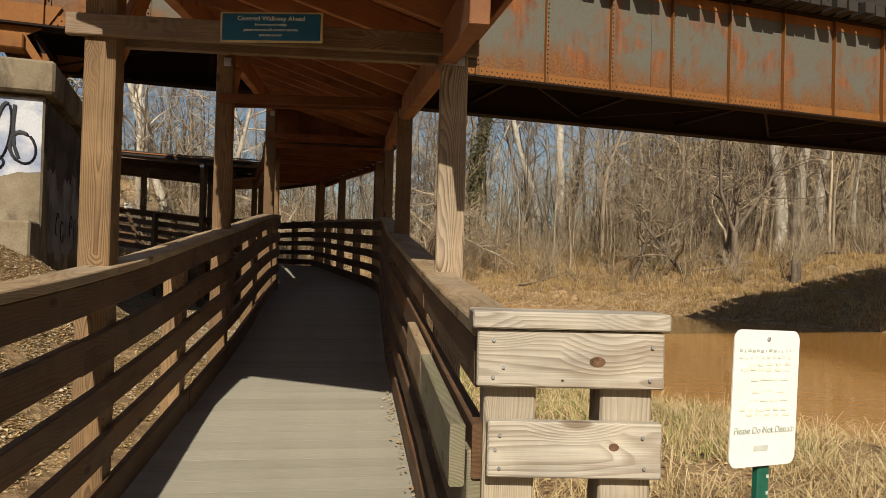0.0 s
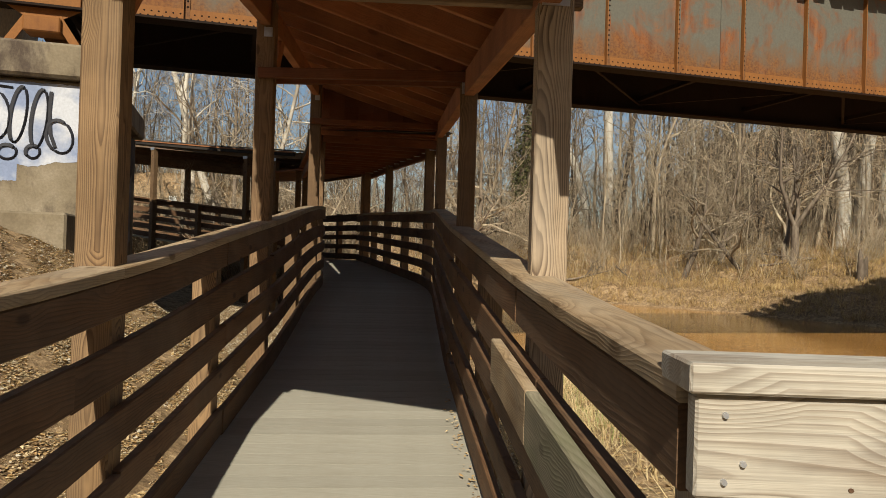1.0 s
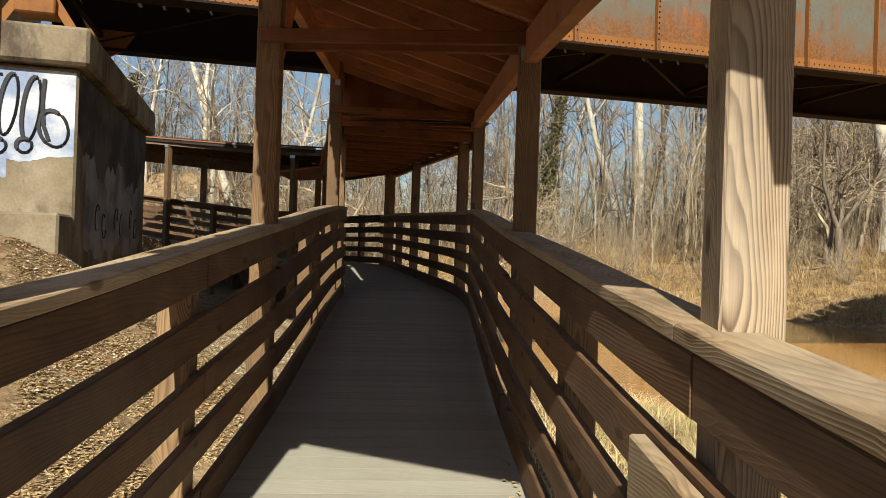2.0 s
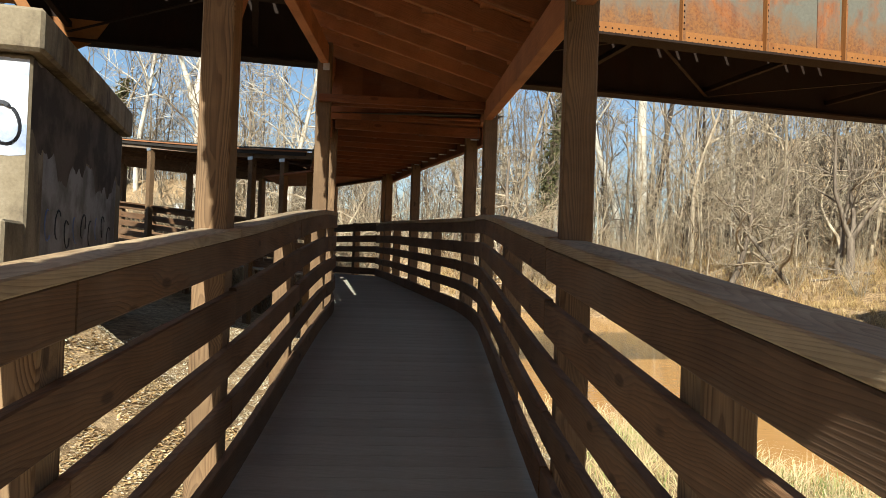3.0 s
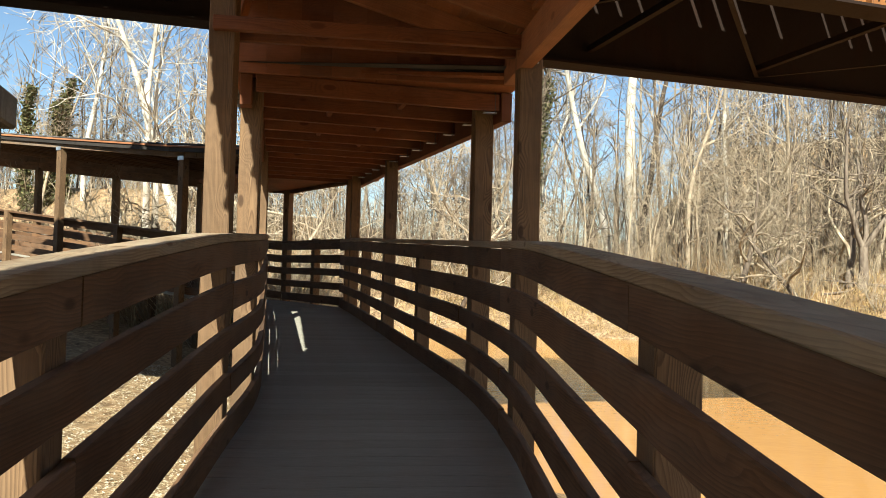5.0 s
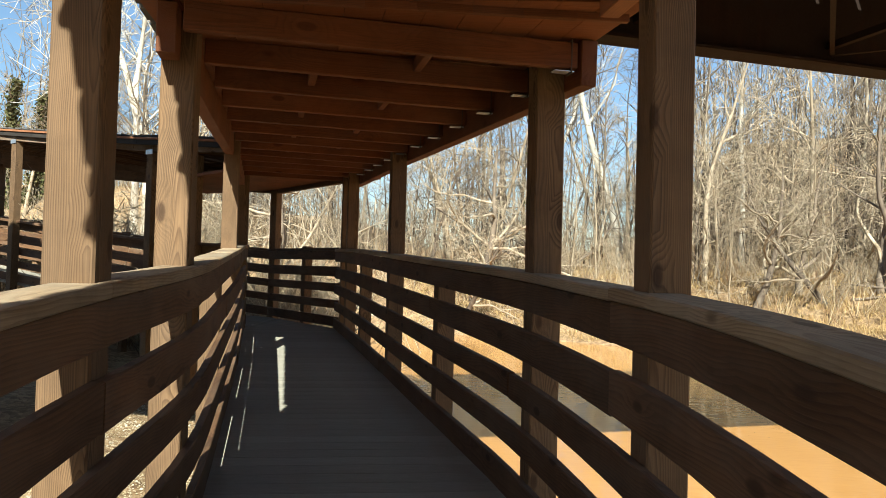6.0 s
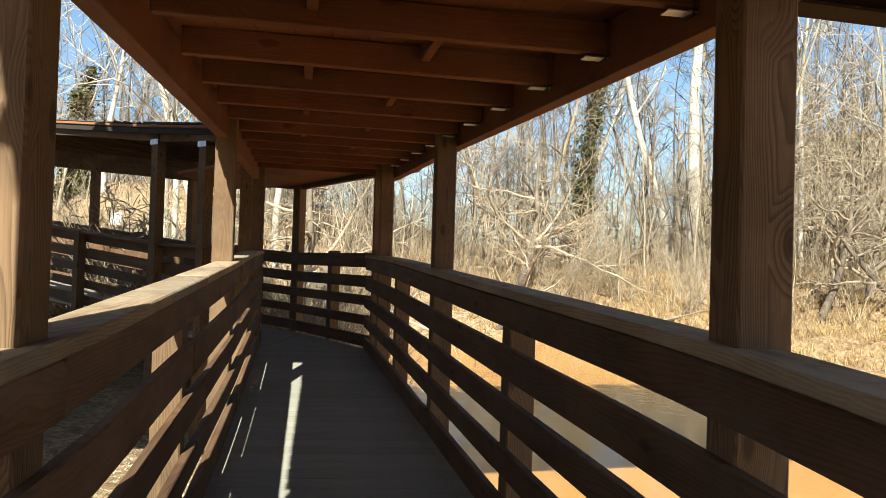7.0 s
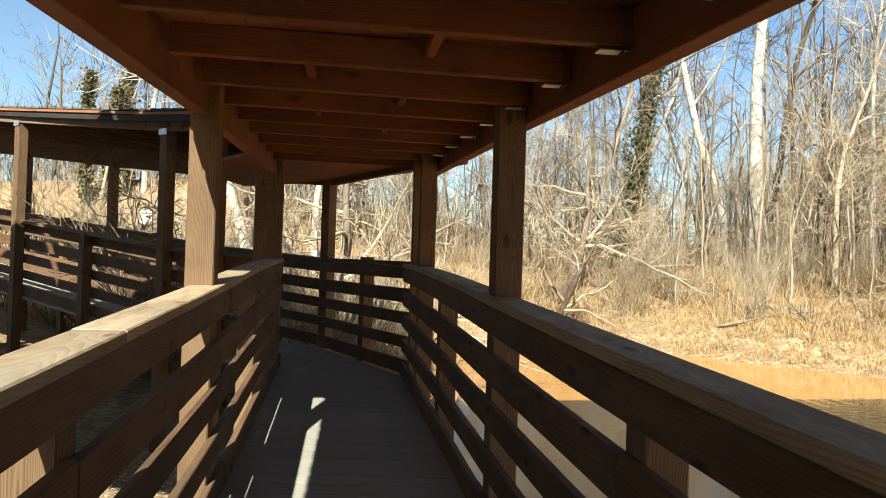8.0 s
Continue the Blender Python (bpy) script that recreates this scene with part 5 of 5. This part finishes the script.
for seed, spec, h, r in ((11, SLIM, 15, 0.12), (12, SLIM, 17, 0.14), (13, SLIM, 13, 0.09), (14, SLIM, 14, 0.11)):
    p = tree_proto("bare_tree", seed, spec, h, r, (rng.uniform(-0.08, 0.08), rng.uniform(-0.05, 0.05)), BARK if seed != 12 else TWIG, TWIG if seed in (11, 14) else BARK, slim_label, "tree")
    spots = sized(rng, scatter(rng, 12, -4, 48, 38, 62, 1.5, far_in(6.0, 24)), 0.6, 1.2)
    spots += sized(rng, scatter(rng, 6, -44, -4, 42, 72, 2.0, far_in(5, 26)), 0.5, 0.85)
    plant(p, None, spots, "bare woodland trees", seed)
pole_label = "thin bare sapling with upright twigs"
for seed, h, r in ((31, 9, 0.07), (32, 7.5, 0.055), (33, 10, 0.08)):
    p = tree_proto("sapling", seed, POLE, h, r, (rng.uniform(-0.15, 0.15), 0), TWIG, TWIG, pole_label, "tree")
    spots = sized(rng, scatter(rng, 16, -4, 40, 36, 54, 1.1, far_in(3.0, 16)), 0.6, 1.15)
    spots += sized(rng, scatter(rng, 7, -36, -3, 40, 62, 1.2, far_in(3.0, 18)), 0.4, 0.75)
    plant(p, None, spots, "bare saplings", seed)
p = tree_proto("leaning_tree", 51, LIMBY, 8.5, 0.24, (0.45, -0.1), BARK, TWIG, "leaning bare tree with long low limbs", "tree")
plant(p, None, [(-1.6, 43.5, 1.0, 0), (-7.5, 27.5, 0.75, 20), (9.5, 37.6, 0.7, 40), (14.2, 37.0, 0.8, 90)], "leaning bank trees", 51)
p = tree_proto("leaning_tree", 53, LIMBY, 6.5, 0.17, (0.75, -0.2), BARK, TWIG, "leaning bare tree with long low limbs", "tree")
plant(p, None, [(-2.2, 40.6, 0.9, -20), (-6.4, 25.5, 0.75, 200), (12.4, 37.2, 0.8, 200)], "leaning bank trees", 53)


def limbed_tree(x, y, trunk_way, limb_ways, seed, size):
    """A low tree whose trunk forks near the ground into long bent limbs."""
    rng = random.Random(seed)
    ob = thing("leaning_tree", (x, y, gz(x, y)), "dark leaning tree with long low crooked limbs", "tree", "leaning bank trees")
    base = Vector((x, y, gz(x, y) - 0.3))
    trunk, limbs = [], []
    fork = base + Vector(trunk_way) * size
    trunk.append([(base, 0.20 * size), (base.lerp(fork, 0.5) + Vector((0.05, 0, 0)), 0.17 * size), (fork, 0.15 * size)])
    spec = dict(LIMBY, kids=(0, 9, 6), seg=(7, 9, 6, 3), lift=0.05, bend=0.14, ratio=(0.6, 0.42, 0.45))
    for way, length in limb_ways:
        limb(rng, fork - Vector(trunk_way).normalized() * 0.1, Vector(way), length * size, 0.11 * size, 1, trunk, limbs, spec)
    v, f = tubes(trunk, 7)
    part("trunk", mesh_of("trunk", v, f, BARK, True), BARK, ob)
    v, f = tubes(limbs, 4)
    part("crown", mesh_of("crown", v, f, BARK, True), BARK, ob)


limbed_tree(3.4, 45.5, (-0.25, 0, 0.6), [((-1, -0.1, 0.10), 8.5), ((0.85, 0, 0.75), 4.5), ((-0.8, 0, 0.6), 7.0)], 61, 1.15)
limbed_tree(14.4, 36.6, (0.05, 0, 1.9), [((-0.6, 0, 1), 6.0), ((0.5, 0, 1), 5.0), ((0.05, 0.1, 1), 7.5)], 62, 1.1)
limbed_tree(11.6, 38.5, (0.1, 0, 1.6), [((-0.7, 0, 0.8), 6.0), ((0.2, 0, 1), 6.0), ((0.7, 0, 0.7), 4.0)], 63, 0.9)
for i, (x, y, turn, ln) in enumerate([(9.5, 37.4, 20, 2.6), (13.0, 37.0, -35, 2.0), (15.5, 36.6, 160, 3.0), (18.5, 36.8, -20, 2.4), (7.2, 37.8, 100, 1.8), (20.5, 37.4, 30, 2.8), (4.0, 39.0, -15, 2.4), (11.0, 36.6, 60, 1.6), (16.8, 38.4, 10, 3.2)]):
    rng2 = random.Random(300 + i)
    br = thing("fallen_branch", (x, y, gz(x, y)), "dark fallen branch lying on the grassy bank", "branch", "fallen branches")
    trunk, limbs = [], []
    a = radians(turn)
    limb(rng2, Vector((x, y, gz(x, y) + 0.05)), Vector((math.cos(a), 0.4 * math.sin(a), 0.12)), ln, 0.07, 0, trunk, limbs, dict(seg=(7, 5, 3), kids=(6, 3), ratio=(0.5, 0.5), thin=(0.5, 0.5), angle=(0.5, 1.1), bend=0.16, lift=0.0, bare=0.2, tip=0.012))
    v, f = tubes(trunk + limbs, 5)
    part("branch_wood", mesh_of("branch_wood", v, f, BARK, True), BARK, br)
rng2 = random.Random(333)
br = thing("fallen_branch", (-4.9, 9.0, gz(-4.9, 9.0)), "pale bare branch lying on the leafy bank", "branch", "fallen branches")
trunk, limbs = [], []
for way in ((0.95, 0.05, 0.34), (0.9, 0.1, 0.22)):
    limb(rng2, Vector((-4.95, 9.0, gz(-4.95, 9.0) + 0.12)), Vector(way), 1.15, 0.014, 0, trunk, limbs, dict(seg=(6, 3), kids=(3,), ratio=(0.35,), thin=(0.6,), angle=(0.4, 0.8), bend=0.1, lift=0.0, bare=0.3, tip=0.004))
v, f = tubes(trunk + limbs, 5)
part("branch_wood", mesh_of("branch_wood", v, f, TWIG, True), TWIG, br)
shrub_label = "leafless multi-stemmed shrub with pale twigs"
for seed, h in ((41, 3.6), (42, 2.8), (43, 4.4)):
    p = tree_proto("bare_shrub", seed, SHRUB, h, 0.028, (0, 0), TWIG, TWIG, shrub_label, "shrub", stems=9, splay=0.5)
    spots = sized(rng, scatter(rng, 11, -5, 36, 33, 48, 1.2, far_in(2.5, 10)), 0.6, 1.1)
    spots += sized(rng, scatter(rng, 22, -14, -4.0, 21.5, 33, 0.6, lambda x, y: y > 20.6 - 0.62 * (x + 4.6) and left_land(0.2, 60)(x, y)), 0.7, 1.0)
    spots += sized(rng, scatter(rng, 4, -32, -9, 24, 36, 1.0, lambda x, y: y > 21.5 - 0.55 * (x + 6) and left_land(0, 60)(x, y)), 0.3, 0.6)
    plant(p, None, spots, "bare shrubs", seed)


# ---- woods, brush, grass, leaves and stones, each too many to count ----
def stuff(name, verts, faces, mat, label, category):
    return tagged(new(name, mesh_of(name, verts, faces, mat)), label, category, kind="stuff")


rng = random.Random(77)
lines = []
spots = scatter(rng, 900, -90, 140, 44, 150, 0, lambda x, y: far_in(14, 95)(x, y) and (x > 0.24 * y or rng.random() < 0.10)) + scatter(rng, 120, -40, 60, 42, 66, 0, far_in(8, 22))
for x, y in spots:
    z = gz(x, y)
    h = rng.uniform(8, 19)
    lean_ = Vector((rng.gauss(0, 0.05), rng.gauss(0, 0.05), 1))
    r = rng.uniform(0.04, 0.07) if rng.random() < 0.75 else rng.uniform(0.09, 0.17)
    base = Vector((x, y, z - 0.2))
    pts = [base + lean_ * (h * f) + Vector((rng.gauss(0, 0.5), rng.gauss(0, 0.5), 0)) * f for f in (0, 0.35, 0.7, 1)]
    lines.append([(pts[0], r), (pts[1], r * 0.8), (pts[2], r * 0.5), (pts[3], 0.012)])
    for k in range(14):
        f = rng.uniform(0.25, 0.98)
        q = base + lean_ * (h * f)
        a = rng.uniform(0, 6.28)
        ln = h * rng.uniform(0.08, 0.22) * (1.1 - 0.6 * f)
        d = Vector((math.cos(a), math.sin(a), rng.uniform(0.4, 1.6))).normalized()
        e1 = q + d * ln
        lines.append([(q, max(r * 0.35, 0.026)), (q + d * ln * 0.5 + Vector((0, 0, 0.1)), 0.021), (e1, 0.013)])
        d2 = (d + Vector((rng.gauss(0, 0.6), rng.gauss(0, 0.6), 0.3))).normalized()
        lines.append([(q + d * ln * 0.45, 0.018), (q + d * ln * 0.45 + d2 * ln * 0.6, 0.011)])

spots = scatter(rng, 1900, -60, 80, 40, 100, 0, far_in(6, 48))
for x, y in spots:
    z, h = gz(x, y), rng.uniform(2.5, 7.5)
    base = Vector((x, y, z - 0.1))
    lean_ = Vector((rng.gauss(0, 0.12), rng.gauss(0, 0.12), 1))
    lines.append([(base, 0.035), (base + lean_ * h * 0.5 + Vector((rng.gauss(0, 0.2), 0, 0)), 0.022), (base + lean_ * h, 0.008)])
    for k in range(8):
        q = base + lean_ * h * rng.uniform(0.1, 0.9)
        a, ln = rng.uniform(0, 6.28), h * rng.uniform(0.12, 0.35)
        lines.append([(q, 0.018), (q + Vector((math.cos(a), math.sin(a), rng.uniform(0.3, 1.3))) * ln, 0.007)])
v, f = tubes(lines, 5)
stuff("far_woods", v, f, WOODS, "dense leafless winter woods beyond the river", "woods")

lines = []


def stems(rng, x, y, n, h, spread):
    z = gz(x, y)
    for k in range(n):
        a, t = rng.uniform(0, 6.28), rng.uniform(0.1, spread)
        d = Vector((math.cos(a) * t, math.sin(a) * t, 1)).normalized()
        ln = h * rng.uniform(0.5, 1.1)
        p0 = Vector((x + rng.gauss(0, 0.15), y + rng.gauss(0, 0.15), z - 0.05))
        p1 = p0 + d * ln * 0.5
        d2 = (d + Vector((rng.gauss(0, 0.35), rng.gauss(0, 0.35), rng.uniform(-0.3, 0.1)))).normalized()
        lines.append([(p0, 0.012), (p1, 0.009), (p1 + d2 * ln * 0.5, 0.004)])


for x, y in scatter(rng, 900, -24, 46, 35, 62, 0, far_in(1.0, 16)):
    stems(rng, x, y, 8, rng.uniform(0.8, 2.4), 0.9)
for x, y in scatter(rng, 800, -16, -3.6, 21, 36, 0, lambda x, y: y > 20.5 - 0.62 * (x + 4.6) and left_land(0.0, 60)(x, y)):
    stems(rng, x, y, 10, rng.uniform(0.9, 2.4), 1.0)
for x, y in scatter(rng, 130, -40, -10, 23, 37, 0, lambda x, y: y > 22.5 - 0.52 * (x + 6) and left_land(0.3, 60)(x, y)):
    stems(rng, x, y, 8, rng.uniform(0.4, 1.2), 0.9)
v, f = tubes(lines, 3)
stuff("brush", v, f, BRUSH, "tangled leafless brush and bramble stems", "brush")


def blades(rng, spots, n, h, w, spread, sag=0.35):
    verts, faces = [], []
    for x, y, k in spots:
        z = gz(x, y)
        for _ in range(n):
            a, b = rng.uniform(0, 6.28), rng.uniform(0, 6.28)
            t = rng.uniform(0.05, spread)
            ln = h * k * rng.uniform(0.5, 1.2)
            px, py = x + rng.gauss(0, 0.09), y + rng.gauss(0, 0.09)
            ux, uy = math.cos(b) * w, math.sin(b) * w
            dx, dy = math.cos(a) * t, math.sin(a) * t
            i = len(verts)
            m = (px + dx * ln * 0.5, py + dy * ln * 0.5, z + ln * 0.62)
            e = (px + dx * ln * 1.3, py + dy * ln * 1.3, z + ln * (1 - sag * t))
            verts += [(px - ux, py - uy, z - 0.03), (px + ux, py + uy, z - 0.03), (m[0] - ux * 0.8, m[1] - uy * 0.8, m[2]), (m[0] + ux * 0.8, m[1] + uy * 0.8, m[2]), e]
            faces += [(i, i + 1, i + 3, i + 2), (i + 2, i + 3, i + 4)]
    return verts, faces


spots = [(x, y, rng.uniform(0.6, 1.2)) for x, y in scatter(rng, 5200, -5, 34, 22, 47, 0, far_in(0.1, 8.5))]
v, f = blades(rng, spots, 9, 0.36, 0.009, 1.4)
stuff("bank_grass", v, f, GRASS, "dry straw-coloured grass on the far bank", "grass")
spots = [(x, y, rng.uniform(0.5, 1.2)) for x, y in scatter(rng, 900, -0.2, 9, 2.2, 13, 0, lambda x, y: 0.05 < shore1(NEAR, x, y) < 9 and x > rx(y) + 0.35 and math.hypot(x - 1, y - 2.25) > 0.25)]
spots += [(x, y, rng.uniform(1.0, 1.9)) for x, y in [(2.9, 8.0), (3.1, 8.2), (4.6, 7.3), (4.9, 7.2), (4.7, 7.0), (2.8, 7.8)]]
v, f = blades(rng, spots, 22, 0.30, 0.0035, 2.6, 0.3)
stuff("near_grass", v, f, GRASS_NEAR, "dry straw-coloured grass tufts on the near bank", "grass")
spots = [(x, y, rng.uniform(0.5, 1.2)) for x, y in scatter(rng, 320, 0.1, 3.6, 6.5, 12.3, 0, lambda x, y: 0.1 < shore1(NEAR, x, y) < 3.5)]
v, f = blades(rng, spots, 10, 0.2, 0.005, 0.8)
stuff("green_grass", v, f, GRASS_GREEN, "short green grass at the water's edge", "grass")


def litter(rng, n, place, lo, hi):
    """Curled leaves: two triangles folded along the midrib."""
    verts, faces = [], []
    for _ in range(n):
        x, y, z = place(rng)
        a, s = rng.uniform(0, 6.28), rng.uniform(lo, hi)
        tilt, fold = rng.gauss(0, 0.35), rng.uniform(0.1, 0.6)
        c, sn = math.cos(a), math.sin(a)
        i = len(verts)
        for u, t, hgt in ((-s, 0, 0), (0, -s * 0.55, fold * s * 0.5), (s, 0, tilt * s), (0, s * 0.55, fold * s * 0.5)):
            verts.append((x + u * c - t * sn, y + u * sn + t * c, z + 0.008 + hgt))
        faces += [(i, i + 1, i + 2), (i, i + 2, i + 3)]
    return verts, faces


def on_left(rng):
    while True:
        y = rng.uniform(-1, 11.5)
        x = lx(y) + 0.3 - abs(rng.gauss(0, 3.4))
        if x < lx(y) + 0.3 and y + 0.34 * x < 8.6:
            return x, y, gz(x, y)


def near_right(rng):
    x, y = rng.uniform(-0.1, 3.5), rng.uniform(1.0, 9)
    return x, y, gz(x, y)


v, f = litter(rng, 95000, on_left, 0.011, 0.030)
v2, f2 = litter(rng, 2500, near_right, 0.02, 0.05)
f2 = [tuple(i + len(v) for i in q) for q in f2]
stuff("leaf_litter", v + v2, f + f2, LEAF, "fallen brown leaves covering the bank", "leaves")


def deck_edge(rng):
    y = rng.uniform(1.2, 6.0)
    return rx(y) - abs(rng.gauss(0, 0.035)), y, dz(y)


v, f = litter(rng, 170, deck_edge, 0.007, 0.018)
stuff("deck_leaves", v, f, LEAF, "leaf scraps along the deck edge", "leaves")


def stones(rng, n, place, lo, hi):
    verts, faces = [], []
    for _ in range(n):
        x, y = place(rng)
        z = gz(x, y)
        s = rng.uniform(lo, hi)
        i = len(verts)
        for u in ((1, 0, 0), (0, 1, 0), (-1, 0, 0), (0, -1, 0)):
            verts.append((x + s * u[0] * rng.uniform(0.6, 1.2), y + s * u[1] * rng.uniform(0.6, 1.2), z + s * rng.uniform(-0.1, 0.25)))
        verts += [(x + rng.gauss(0, s * 0.3), y + rng.gauss(0, s * 0.3), z + s * rng.uniform(0.5, 0.9)), (x, y, z - s * 0.4)]
        faces += [(i + a, i + (a + 1) % 4, i + 4) for a in range(4)] + [(i + (a + 1) % 4, i + a, i + 5) for a in range(4)]
    return verts, faces


def rocky(rng):
    while True:
        x, y = rng.uniform(-6.5, 0.2), rng.uniform(4.5, 19)
        if y + 0.34 * x > 4.2 + rng.gauss(0, 0.8) and shore1(NEAR, x, y) > -0.3 and x < rx(y) + 0.8:
            return x, y


v, f = stones(rng, 7000, rocky, 0.010, 0.026)
stuff("rip_rap", v, f, STONE, "loose grey stones under the walkway", "stones")



def chips(rng):
    x, y = rocky(rng)
    return x, y, gz(x, y)


v, f = litter(rng, 90000, chips, 0.008, 0.019)
stuff("gravel", v, f, CHIPS, "pale tan gravel and wood chips beside the walkway", "gravel")

stump = thing("tree_stump", (15.6, 32.6, gz(15.6, 32.6)), "dark split dead tree stump on the bank", "stump")
zb = gz(15.6, 32.6)
for dx, top in ((-0.05, 1.25), (0.10, 0.95)):
    v, f = tubes([[(Vector((15.6 + dx, 32.6, zb - 0.2)), 0.17), (Vector((15.6 + dx, 32.6, zb + 0.5)), 0.14), (Vector((15.6 + dx * 1.6, 32.6, zb + top * 0.8)), 0.09), (Vector((15.6 + dx * 1.8, 32.6, zb + top)), 0.02)]], 7)
    part("stump_wood", mesh_of("stump_wood", v, f, BARK, True), BARK, stump)

# ---- beyond the upper ramp ----
fence = thing("picket_fence", (-29, 50, 4.6), "weathered tan picket fence in the distance", "fence")
FX, FY = -33.0, 50.0
FZ = gz(-29, 50) + 0.05
for i in range(44):
    part("picket", block(0.09, 0.03, 0.85, POST_PALE, 0), POST_PALE, fence, m=pose(FX + i * 0.17, FY, FZ + 0.45))
for zz in (0.2, 0.75):
    bar("fence_rail", (FX - 0.1, FY + 0.04, FZ + zz), (FX + 7.5, FY + 0.04, FZ + zz), 0.04, 0.09, POST_PALE, fence)
for i in range(5):
    upright("fence_post", FX + 1.8 * i, FY + 0.08, FZ - 0.6, FZ + 0.98, 0.10, POST_PALE, fence)
marker = thing("marker_board", (-12.85, 30, 0.2), "small white board on a thin post", "sign")
upright("stake", -12.85, 30.0, gz(-12.85, 30) - 0.2, 3.2, 0.05, POST_PALE, marker)
part("board", block(0.30, 0.02, 0.36, WHITE, 0.004), WHITE, marker, m=pose(-12.85, 29.96, 3.14, 0, 0, 20))
